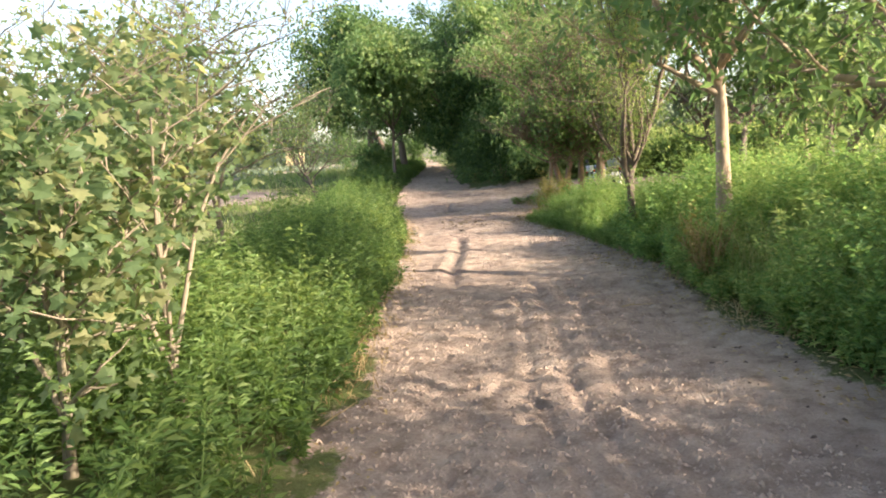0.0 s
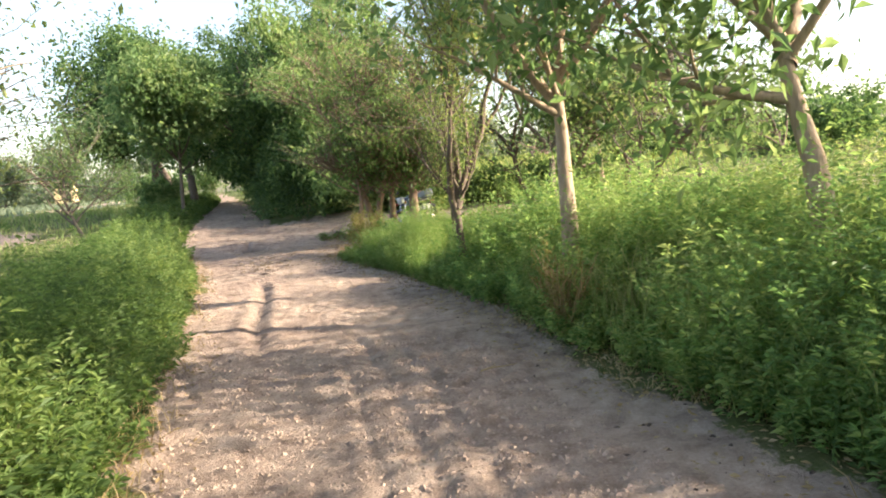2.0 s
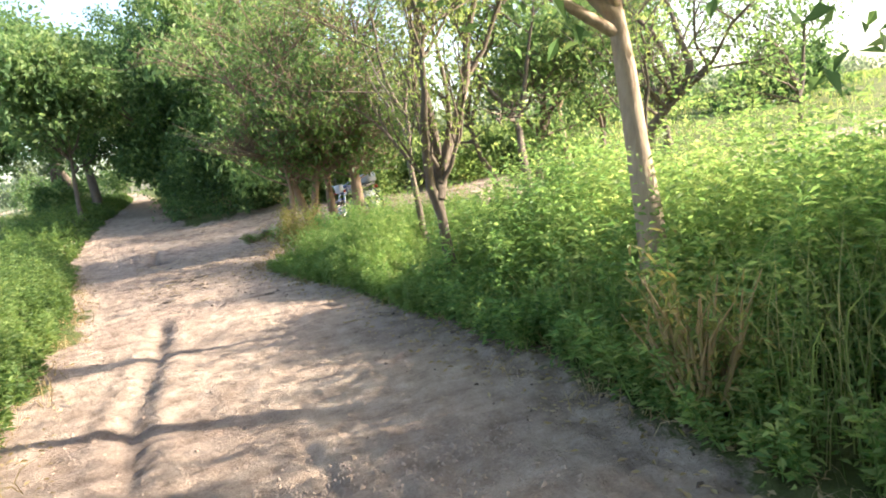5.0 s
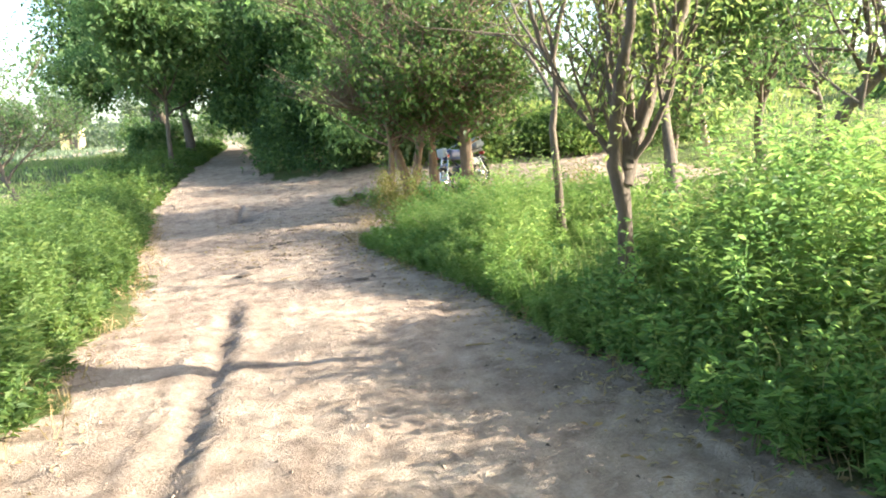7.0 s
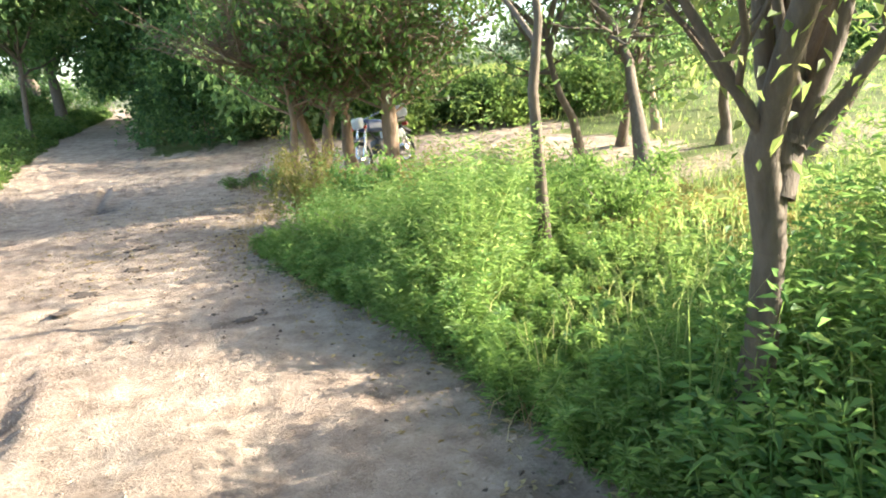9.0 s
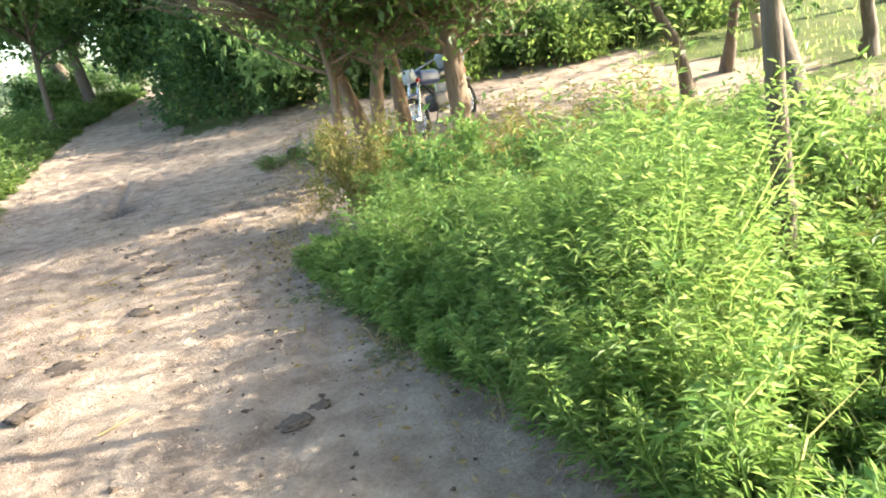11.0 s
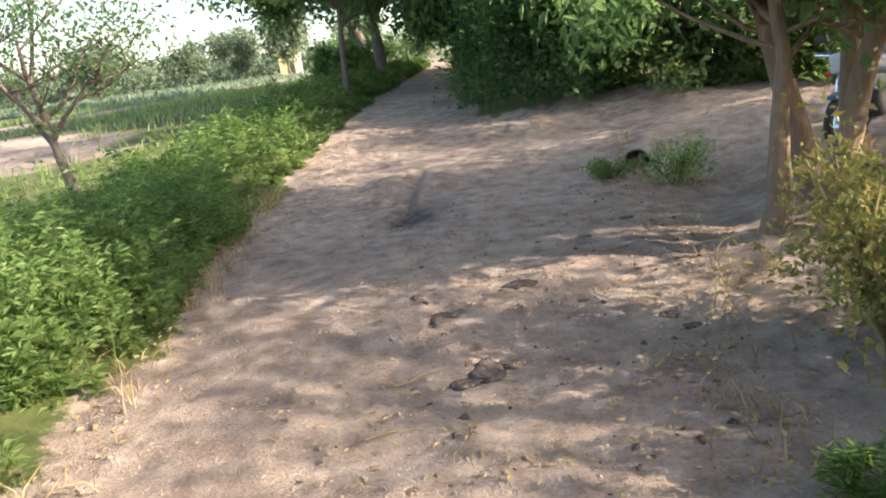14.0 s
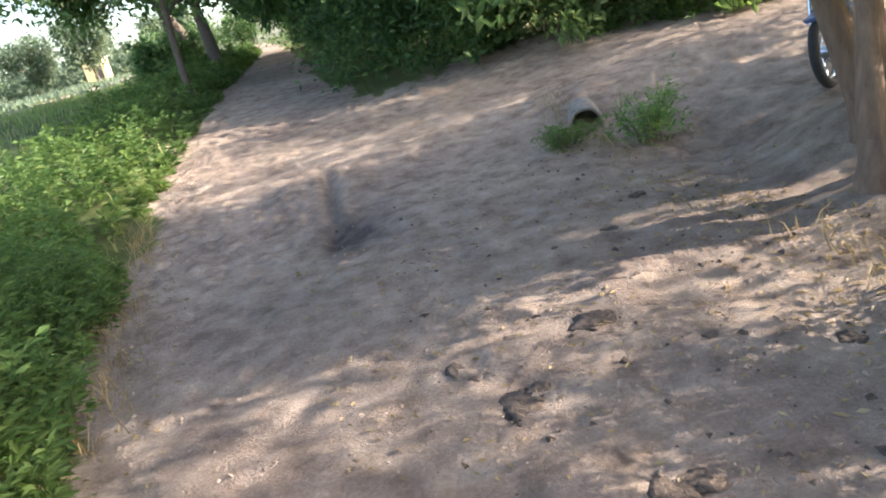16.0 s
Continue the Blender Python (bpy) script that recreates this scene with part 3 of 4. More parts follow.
tree("thorn_tree", 3.05, 12.1, 5, [((0.0, 0.05, 1), 2.6, 0.05, 0), ((-0.5, 0.1, 1), 1.6, 0.025, 1.9), ((0.4, 0.1, 1), 1.8, 0.03, 2.0)], BARK_GREY, PALE_LEAF, 2800, 0.055, 0.4, 0.2,
     "thin young thorn tree leaning over the weeds", first=0.5, crook=0.12, kids=3)
tree("field_tree", 6.3, 15.4, 6, [((0.0, 0.0, 1), 3.0, 0.13, 0), ((0.5, 0.1, 1), 2.6, 0.06, 2.3), ((-0.5, 0.2, 1), 2.6, 0.06, 2.5)], BARK_GREY, MID_LEAF, 2200, 0.13, 0.5, 0.24, "grey-trunked tree on bare trodden earth", first=0.7)
tree("field_tree", 14.3, 21.3, 7, [((0.05, 0, 1), 1.9, 0.14, 0), ((-0.6, 0.1, 1), 3.0, 0.09, 1.4), ((0.6, 0, 1), 3.2, 0.09, 1.5), ((0.1, 0.4, 1), 3.2, 0.08, 1.7), ((0.2, -0.5, 1), 2.8, 0.07, 1.7)], BARK_GREY, MID_LEAF, 1400, 0.10, 0.4, 0.4,
     "spreading nearly bare tree on the green field", first=0.5)
tree("field_tree", 10.4, 12.9, 8, [((0, 0, 1), 1.7, 0.06, 0), ((0.4, 0.2, 1), 1.4, 0.04, 1.3), ((-0.5, 0, 1), 1.4, 0.04, 1.4)], BARK_GREY, MID_LEAF, 1800, 0.11, 0.5, 0.25, "small round-headed tree on the green field", first=0.7)
tree("field_tree", 10.3, 20.4, 9, [((0.05, 0, 1), 2.8, 0.10, 0), ((0.4, 0.2, 1), 2.0, 0.05, 2.0), ((-0.5, 0, 1), 2.0, 0.05, 2.1)], BARK_TAN, MID_LEAF, 6000, 0.13, 0.5, 0.3, "pale-trunked tree on the green field", first=0.7)
tree("field_tree", 6.6, 12.2, 10, [((0.1, 0, 1), 2.2, 0.04, 0), ((0.4, 0.2, 1), 1.2, 0.02, 1.5)], BARK_GREY, PALE_LEAF, 900, 0.07, 0.4, 0.25, "thin sapling on the grassy field", first=0.5, kids=3)

# ---- the fork: group of leafy trees ----
FORK = "trees at the fork of the track"
tree("fork_tree", 2.08, 17.3, 11, [((0.12, 0.06, 1), 2.3, 0.076, 0), ((0.08, -0.1, 1), 2.2, 0.05, 1.6), ((0.2, 0.2, 1), 2.4, 0.05, 2.0), ((-0.7, 0.4, 0.35), 1.2, 0.02, 1.2), ((0.7, -0.5, 0.3), 1.3, 0.02, 1.3), ((0.5, 0.6, 0.3), 1.3, 0.018, 1.1), ((-0.2, -0.8, 0.3), 1.1, 0.018, 1.7)], BARK_RED, FORK_LEAF, 4200, 0.1, 0.55, 0.13,
     "forked leafy tree with scarred reddish-brown bark", group=FORK, first=0.55, crook=0.09, kids=5)
tree("fork_tree", 2.6, 17.9, 12, [((-0.3, -0.05, 1), 2.4, 0.1, 0), ((0.3, 0.2, 1), 2.2, 0.06, 1.8), ((-0.5, 0.3, 1), 2.2, 0.05, 2.0), ((0.4, -0.4, 0.5), 1.3, 0.018, 1.35), ((-0.5, -0.3, 0.4), 1.2, 0.018, 1.25), ((-0.7, 0.4, 0.35), 1.2, 0.02, 1.2), ((0.7, -0.5, 0.3), 1.3, 0.02, 1.3), ((0.5, 0.6, 0.3), 1.3, 0.018, 1.1), ((-0.2, -0.8, 0.3), 1.1, 0.018, 1.7)], BARK_RED, FORK_LEAF, 4200, 0.1, 0.55, 0.13,
     "leaning leafy tree with reddish-brown bark on a mound", group=FORK, first=0.55, crook=0.09, kids=5)
tree("fork_tree", 2.5, 17.47, 13, [((0.0, 0.04, 1), 2.8, 0.085, 0), ((0.5, 0.0, 1), 2.2, 0.06, 2.0), ((0.4, -0.4, 0.5), 1.3, 0.018, 1.35), ((-0.5, -0.3, 0.4), 1.2, 0.018, 1.25), ((-0.7, 0.4, 0.35), 1.2, 0.02, 1.2), ((0.7, -0.5, 0.3), 1.3, 0.02, 1.3), ((0.5, 0.6, 0.3), 1.3, 0.018, 1.1), ((-0.2, -0.8, 0.3), 1.1, 0.018, 1.7)], BARK_RED, FORK_LEAF, 4200, 0.1, 0.55, 0.13, "upright leafy tree with reddish-brown bark", group=FORK, first=0.55, crook=0.07, kids=5)
tree("fork_tree", 3.15, 18.5, 16, [((0.0, 0.04, 1), 2.8, 0.1, 0), ((0.5, 0.0, 1), 2.2, 0.06, 2.0), ((0.4, -0.4, 0.5), 1.3, 0.018, 1.35), ((-0.5, -0.3, 0.4), 1.2, 0.018, 1.25), ((-0.7, 0.4, 0.35), 1.2, 0.02, 1.2), ((0.7, -0.5, 0.3), 1.3, 0.02, 1.3), ((0.5, 0.6, 0.3), 1.3, 0.018, 1.1), ((-0.2, -0.8, 0.3), 1.1, 0.018, 1.7)], BARK_RED, FORK_LEAF, 4200, 0.1, 0.55, 0.13, "leafy tree with reddish-brown bark on the bank", group=FORK, first=0.55, crook=0.07, kids=5)
tree("fork_tree", 3.28, 16.95, 14, [((0.12, 0.02, 1), 2.9, 0.125, 0), ((0.5, -0.2, 0.8), 1.6, 0.022, 1.5), ((-0.5, -0.1, 0.8), 1.5, 0.022, 1.6), ((0.3, 0.4, 1), 2.4, 0.06, 2.2), ((0.4, -0.4, 0.5), 1.3, 0.018, 1.35), ((-0.5, -0.3, 0.4), 1.2, 0.018, 1.25), ((-0.7, 0.4, 0.35), 1.2, 0.02, 1.2), ((0.7, -0.5, 0.3), 1.3, 0.02, 1.3), ((0.5, 0.6, 0.3), 1.3, 0.018, 1.1), ((-0.2, -0.8, 0.3), 1.1, 0.018, 1.7)], BARK_RED, FORK_LEAF, 5200, 0.1, 0.55, 0.13,
     "stout leafy tree with grooved brown bark", group=FORK, first=0.45, crook=0.07, kids=5)

tree("field_tree", 6.9, 17.9, 15, [((0.0, 0.0, 1), 2.6, 0.10, 0), ((0.5, 0.1, 1), 2.4, 0.06, 2.0), ((-0.6, 0.1, 1), 2.4, 0.06, 2.1), ((0, -0.5, 1), 2.2, 0.05, 2.2)], BARK_GREY, MID_LEAF, 2400, 0.14, 0.5, 0.16, "leafy tree beside the trodden side track", first=0.6)

# Three out-of-view trees, added so that their crowns dapple the near track.
for k, (sx, sy) in enumerate(((10.5, -2.6), (11.5, 0.6), (10.2, 3.4))):
    tree("field_tree", sx, sy, 20 + k, [((0.05, 0.0, 1), 2.6, 0.12, 0), ((0.5, 0.1, 1), 2.4, 0.06, 1.6), ((-0.6, 0.1, 1), 2.4, 0.06, 1.5), ((0, -0.5, 1), 2.2, 0.05, 1.8)], BARK_GREY, MID_LEAF, 1700, 0.16, 0.5, 0.22, "sparsely leafed tree added out of view to dapple the track", first=0.5)

for k, (sx, sy) in enumerate(((9.4, 17.4), (8.6, 19.2))):
    tree("field_tree", sx, sy, 25 + k, [((0.05, 0.0, 1), 2.2, 0.11, 0), ((0.5, 0.1, 1), 2.2, 0.06, 1.5), ((-0.6, 0.1, 1), 2.2, 0.06, 1.4), ((0, -0.5, 1), 2.0, 0.05, 1.6), ((0, 0.5, 1), 2.0, 0.05, 1.6)], BARK_GREY, MID_LEAF, 6500, 0.14, 0.5, 0.2, "leafy tree beside the trodden side track", first=0.5)

# Unseen tree, added to throw shade across the right of the track's start.
tree("roadside_tree", 5.7, 0.1, 28, [((0.05, 0.0, 1), 2.4, 0.12, 0), ((0.5, 0.1, 1), 1.9, 0.06, 1.3), ((-0.6, 0.1, 1), 1.6, 0.06, 1.2), ((0, -0.5, 1), 1.7, 0.05, 1.4), ((0, 0.6, 1), 1.7, 0.05, 1.2)], BARK_GREY, MID_LEAF, 2600, 0.14, 0.5, 0.2, "leafy tree added out of view to shade the start of the track", first=0.4)

# ---- dark grove beyond the fork ----
for k, (gx0, gy0, tall, r) in enumerate(((3.2, 27.0, 4.2, 0.16), (1.3, 31.5, 4.4, 0.16), (1.0, 37.5, 4.8, 0.18), (4.2, 33.5, 5.2, 0.2), (0.6, 45.0, 5.0, 0.2), (4.5, 42.0, 5.4, 0.2), (-0.6, 54.0, 5.2, 0.2))):
    tree("grove_tree", gx0, gy0, 30 + k, [((-0.1, -0.05, 1), tall * 0.95, r, 0), ((-0.7, -0.2, 0.8), tall * 0.8, r * 0.5, tall * 0.3), ((0.6, 0.1, 0.8), tall * 0.8, r * 0.5, tall * 0.35), ((-0.2, -0.7, 0.7), tall * 0.7, r * 0.45, tall * 0.3), ((0.1, 0.3, 1), tall * 1.1, r * 0.5, tall * 0.6), ((-0.3, -0.2, 1), tall * 0.9, r * 0.5, tall * 0.65), ((-0.5, -0.8, 0.25), tall * 0.5, r * 0.3, tall * 0.2), ((0.7, -0.6, 0.2), tall * 0.5, r * 0.3, tall * 0.15), ((-0.8, 0.1, 0.3), tall * 0.5, r * 0.3, tall * 0.24)],
         BARK_GREY, MID_LEAF if k in (0, 3) else DARK_LEAF, 22000, 0.21, 0.5, 0.26, "tall dark green leafy tree in a dense grove", group="grove beyond the fork", first=0.3, kids=3)


def bush(name, x, y, rx, ry, rz, n, size, ratio, mat, label, seed, stems=9, stem_mat=None, open_up=0.0, category="bush"):
    """A bush: bare stems from the ground and leaves in uneven clumps round them."""
    g = np.random.default_rng(seed)
    root = new(name)
    gz = float(height(np.array([x]), np.array([y]))[0])
    root.location = (x, y, gz - 0.03)
    tagged(root, label, category)
    tubes, ends = [], []
    for _ in range(stems):
        a = g.random() * 6.283
        tip = np.array((math.cos(a) * rx, math.sin(a) * ry, 0)) * g.random() ** 0.5 * 0.85
        tip[2] = rz * g.uniform(0.55, 1.05)
        foot = tip * (0.12, 0.12, 0)
        mids = [foot + (tip - foot) * s + g.normal(size=3) * 0.05 * rz * s for s in (0.0, 0.35, 0.7, 1.0)]
        tubes.append(tube_arrays(mids, [0.016, 0.013, 0.009, 0.003], 5))
        ends += [foot + (tip - foot) * s for s in (0.45, 0.65, 0.85, 1.0)]
    for t in tubes:
        part("stem", array_mesh("stem", *t, stem_mat or STEM, True), STEM, root)
    clumps = max(8, n // 200)
    a, rr = g.random(clumps) * 6.283, g.random(clumps) ** 0.5
    hh = g.random(clumps) ** 0.8
    cap = np.sqrt(np.maximum(0.05, 1 - (rr * 0.95) ** 2))
    c = np.stack([np.cos(a) * rr * rx, np.sin(a) * rr * ry, (open_up + (1 - open_up) * hh) * cap * rz], 1)
    c = np.concatenate([c, np.array(ends)])
    p = c[g.integers(0, len(c), n)] + g.normal(size=(n, 3)) * np.array((rx, ry, rz)) * g.choice((0.06, 0.1, 0.18), (n, 1))
    p[:, 2] = np.abs(p[:, 2])
    d = unit(g.normal(size=(n, 3)) + unit(p) * 0.8)
    k = size * g.uniform(0.6, 1.3, n)
    part("foliage", array_mesh("foliage", *leaf_arrays(p, d, k, k * ratio), mat), mat, root)
    return root


for k, (bx, by, rx, ry, rz) in enumerate(((1.3, 26.6, 1.7, 1.5, 2.4), (3.2, 25.3, 1.5, 1.3, 1.9), (1.0, 29.8, 1.4, 2.0, 2.6), (0.8, 34.0, 1.4, 2.4, 2.8), (0.5, 39.5, 1.4, 3.0, 3.0), (0.1, 47, 1.4, 4.0, 3.2), (5.2, 24.6, 1.5, 1.1, 1.3), (8.0, 24.4, 1.8, 1.1, 1.3), (11.2, 24.2, 2.0, 1.2, 1.3))):
    bush("dark_bush", bx, by, rx, ry, rz, 10000, 0.14, 0.5, MID_LEAF if k in (1, 3) else DARK_LEAF if k < 6 else WEED_LEFT, "dense dark green bush filling the foot of the grove", 60 + k)

for k, (bx, by, rx, ry, rz) in enumerate(((-4.6, 74, 2.6, 2.5, 3.4), (-8.0, 78, 2.6, 2.5, 3.0), (-1.5, 70, 2.2, 3.0, 4.0), (-12, 74, 2.4, 2.4, 3.0), (-5.6, 40, 0.9, 2.0, 1.3), (-6.2, 47, 1.0, 2.5, 1.6))):
    bush("far_bush", bx, by, rx, ry, rz, 3500, 0.24, 0.5, MID_LEAF, "green bush where the track bends away", 95 + k)

for k, (bx, by, rx, rz) in enumerate(((25.5, 36.0, 2.6, 2.8), (24.5, 26.5, 3.0, 2.2), (29.0, 30.0, 3.2, 2.6), (19.0, 33.0, 2.2, 1.8))):
    bush("far_bush", bx, by, rx, 2.2, rz, 3200, 0.26, 0.5, DARK_LEAF, "dark round bush on the rising field", 190 + k)

# dry clumps and lush bushes on the right-hand verge
bush("dry_clump", 2.35, 6.2, 0.32, 0.4, 0.75, 700, 0.07, 0.25, DRYLEAF, "withered brown stalks among green weeds", 80, 40, STRAW)
bush("dry_clump", 2.0, 15.75, 0.55, 0.85, 0.85, 5200, 0.055, 0.4, DRYLEAF, "half-dry yellowing bush at the fork of the track", 81, 30, STRAW)
bush("leafy_bush", 2.65, 14.9, 0.65, 0.8, 0.6, 5200, 0.075, 0.35, WEED, "bright green leafy bush beside the track", 82)
bush("leafy_bush", 2.3, 13.6, 0.75, 0.7, 0.5, 10000, 0.05, 0.2, WEED_FINE, "bright green narrow-leaved bush beside the track", 83)
bush("leafy_bush", 2.55, 12.5, 0.75, 0.7, 0.58, 10000, 0.05, 0.2, WEED_FINE, "bright green narrow-leaved bush beside the track", 84)
for k, (bx, by, rz) in enumerate(((3.5, 13.3, 0.5), (3.9, 14.5, 0.6), (3.15, 14.4, 0.5), (4.6, 13.9, 0.5), (3.9, 12.4, 0.6))):
    bush("leafy_bush", bx, by, 0.7, 0.65, rz, 4500, 0.06, 0.28, WEED if k % 2 else WEED_FINE, "pale green leafy bush behind the roadside weeds", 180 + k)
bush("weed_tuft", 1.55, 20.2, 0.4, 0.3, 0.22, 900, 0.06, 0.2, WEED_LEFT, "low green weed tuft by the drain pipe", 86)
bush("weed_tuft", 2.1, 19.9, 0.35, 0.3, 0.5, 1200, 0.07, 0.18, WEED, "pale green weed tuft in front of the drain pipe", 87)

# ---- left-hand side ----
for k, (sx, sy, hgt) in enumerate(((-1.7, 2.8, 2.6), (-2.1, 3.4, 2.8), (-2.7, 2.9, 2.9), (-2.0, 2.2, 1.8), (-2.5, 4.4, 2.8), (-3.3, 3.9, 3.0))):
    tree("broadleaf_shrub", sx, sy, 100 + k, [((0.05, 0.0, 1), hgt * 0.7, 0.026, 0), ((0.1, 0.2, 1), hgt * 0.6, 0.016, 0.4), ((-0.35, -0.2, 1), hgt * 0.6, 0.016, 0.3), ((0.1, -0.4, 1), hgt * 0.5, 0.013, 0.5)],
         STEM, BROAD_LEAF, 1000, 0.075, 0.75, 0.12, "tall straggling shrub with pale stems and lobed leaves", depth=2, share=1.0, first=0.3, group="shrubs by the start of the track", category="shrub", kids=4, lobed=True, shrink=0.42, crook=0.1)
for k, (sx, sy) in enumerate(((-2.9, 5.4), (-3.9, 6.6), (-3.4, 8.4), (-5.2, 9.0))):
    tree("thin_tree", sx, sy, 110 + k, [((0.12, 0.0, 1), 2.4, 0.035, 0), ((0.4, 0.2, 1), 1.9, 0.022, 0.9), ((-0.4, -0.2, 1), 2.0, 0.022, 0.7), ((0.1, -0.3, 1), 1.8, 0.02, 1.3)],
         STEM, PALE_LEAF, 4200, 0.055, 0.45, 0.2, "thin pale-stemmed tree with sparse small leaves", group="thin trees by the field", first=0.35)
tree("field_edge_tree", -4.6, 20.6, 120, [((-0.25, 0.0, 1), 2.6, 0.07, 0), ((0.5, 0.1, 0.8), 1.5, 0.03, 1.2), ((-0.6, 0, 0.8), 1.6, 0.03, 1.4), ((0.0, 0.3, 1), 1.6, 0.03, 2.0)], BARK_GREY, MID_LEAF, 3600, 0.07, 0.6, 0.2,
     "slight leaning tree with sparse small leaves", first=0.35, crook=0.12)
for k, (tx, ty, tall, r, mat) in enumerate(((-3.3, 30.4, 6.6, 0.09, MID_LEAF), (-3.55, 38.3, 8.6, 0.24, MID_LEAF), (-7.6, 55.0, 13.6, 0.34, DARK_LEAF), (-5.4, 49.0, 11.0, 0.3, DARK_LEAF))):
    tree("tall_roadside_tree", tx, ty, 130 + k, [((-0.06, 0, 1), tall * 0.55, r, 0), ((-0.7, 0.1, 0.75), tall * 0.42, r * 0.5, tall * 0.33), ((0.6, 0, 0.8), tall * 0.4, r * 0.5, tall * 0.36), ((0.1, -0.6, 0.8), tall * 0.38, r * 0.45, tall * 0.34), ((-0.2, 0.5, 1), tall * 0.42, r * 0.5, tall * 0.45)],
         BARK_GREY, mat, 19000, 0.12 + 0.014 * tall, 0.55, 0.05 * tall, "tall dark round-headed tree beside the track", group="tall trees along the track", first=0.45)
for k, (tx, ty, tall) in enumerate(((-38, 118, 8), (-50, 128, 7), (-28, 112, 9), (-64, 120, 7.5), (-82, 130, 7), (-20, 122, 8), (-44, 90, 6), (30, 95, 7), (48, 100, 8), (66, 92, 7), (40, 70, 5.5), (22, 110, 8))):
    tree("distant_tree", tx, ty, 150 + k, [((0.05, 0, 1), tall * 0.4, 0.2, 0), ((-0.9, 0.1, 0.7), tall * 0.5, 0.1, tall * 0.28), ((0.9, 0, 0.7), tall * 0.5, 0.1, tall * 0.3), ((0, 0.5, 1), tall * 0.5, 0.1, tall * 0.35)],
         BARK_GREY, HAZED_LEAF, 2600, 0.6, 0.6, 0.6, "distant flat-topped tree on the open field, haze in its leaf colour", depth=2, group="distant field trees", first=0.4)


def far_woods(n, name, xa, xb, ya, yb, label):
    x, y = rng.uniform(xa, xb, n), rng.uniform(ya, yb, n)
    p = np.stack([x, y, height(x, y) + rng.random(n) ** 1.6 * (2.0 + 5 * lattice(x * 0.08, y * 0.08, 51))], 1)
    k = rng.uniform(0.6, 1.4, n)
    return stuff(name, leaf_arrays(p, unit(rng.normal(size=(n, 3))), k, k * 0.7), HAZED_LEAF, label, "woods")


far_woods(26000, "far_woods", -170, -24, 135, 170, "low woodland along the horizon, haze in its leaf colour")
far_woods(16000, "far_woods", 20, 150, 110, 135, "low woodland along the horizon, haze in its leaf colour")


# ---- fork: drain pipe, parked motorcycle ----
def ring_mesh(name, outer, inner, length, mat, sides=28):
    """A hollow pipe along x."""
    ang = np.arange(sides) * 2 * np.pi / sides
    g = np.random.default_rng(5)
    rough = 1 + g.normal(size=sides) * 0.015
    loops = []
    for r, x in ((outer, length), (outer, 0.02), (outer - 0.012, 0.0), (inner + 0.01, 0.0), (inner, 0.02), (inner, length)):
        loops.append(np.stack([np.full(sides, x), np.cos(ang) * r * rough, np.sin(ang) * r * rough], 1))
    v = np.concatenate(loops)
    f = [[a * sides + k, a * sides + (k + 1) % sides, (a + 1) * sides + (k + 1) % sides, (a + 1) * sides + k] for a in range(5) for k in range(sides)]
    return array_mesh(name, v, np.array(f), mat, True)


def level(x, y):
    return float(height(np.array([x]), np.array([y]))[0])


pipe = new("drain_pipe", ring_mesh("drain_pipe", 0.17, 0.135, 1.6, CONCRETE))
pipe.matrix_world = pose(1.86, 20.62, level(1.86, 20.62) + 0.05, 0, 2, 72)
tagged(pipe, "earth-stained concrete drain pipe under the side track", "pipe")


def torus(bm, big, small, n=36, m=10, squash=1.0):
    """A ring in the xz plane."""
    vs = []
    for i in range(n):
        a = 2 * math.pi * i / n
        for j in range(m):
            b = 2 * math.pi * j / m
            r = big + small * math.cos(b)
            vs.append(bm.verts.new((r * math.cos(a), small * squash * math.sin(b), r * math.sin(a))))
    for i in range(n):
        for j in range(m):
            bm.faces.new((vs[i * m + j], vs[((i + 1) % n) * m + j], vs[((i + 1) % n) * m + (j + 1) % m], vs[i * m + (j + 1) % m])).smooth = True


def bar(bm, a, b, r, sides=8):
    a, b = Vector(a), Vector(b)
    d = b - a
    m = Matrix.Translation((a + b) / 2) @ d.to_track_quat("Z", "Y").to_matrix().to_4x4()
    bmesh.ops.create_cone(bm, cap_ends=True, segments=sides, radius1=r, radius2=r, depth=d.length, matrix=m)


def lump(bm, at, size, turn=0.0):
    """A rounded block."""
    m = Matrix.Translation(at) @ Matrix.Rotation(radians(turn), 4, "Y") @ Matrix.Diagonal((*size, 1))
    made = bmesh.ops.create_cube(bm, size=1.0, matrix=m)["verts"]
    edges = {e for v in made for e in v.link_edges}
    bmesh.ops.bevel(bm, geom=list(edges), offset=min(size) * 0.3, segments=3, affect="EDGES", profile=0.6)
    for f in bm.faces:
        f.smooth = True


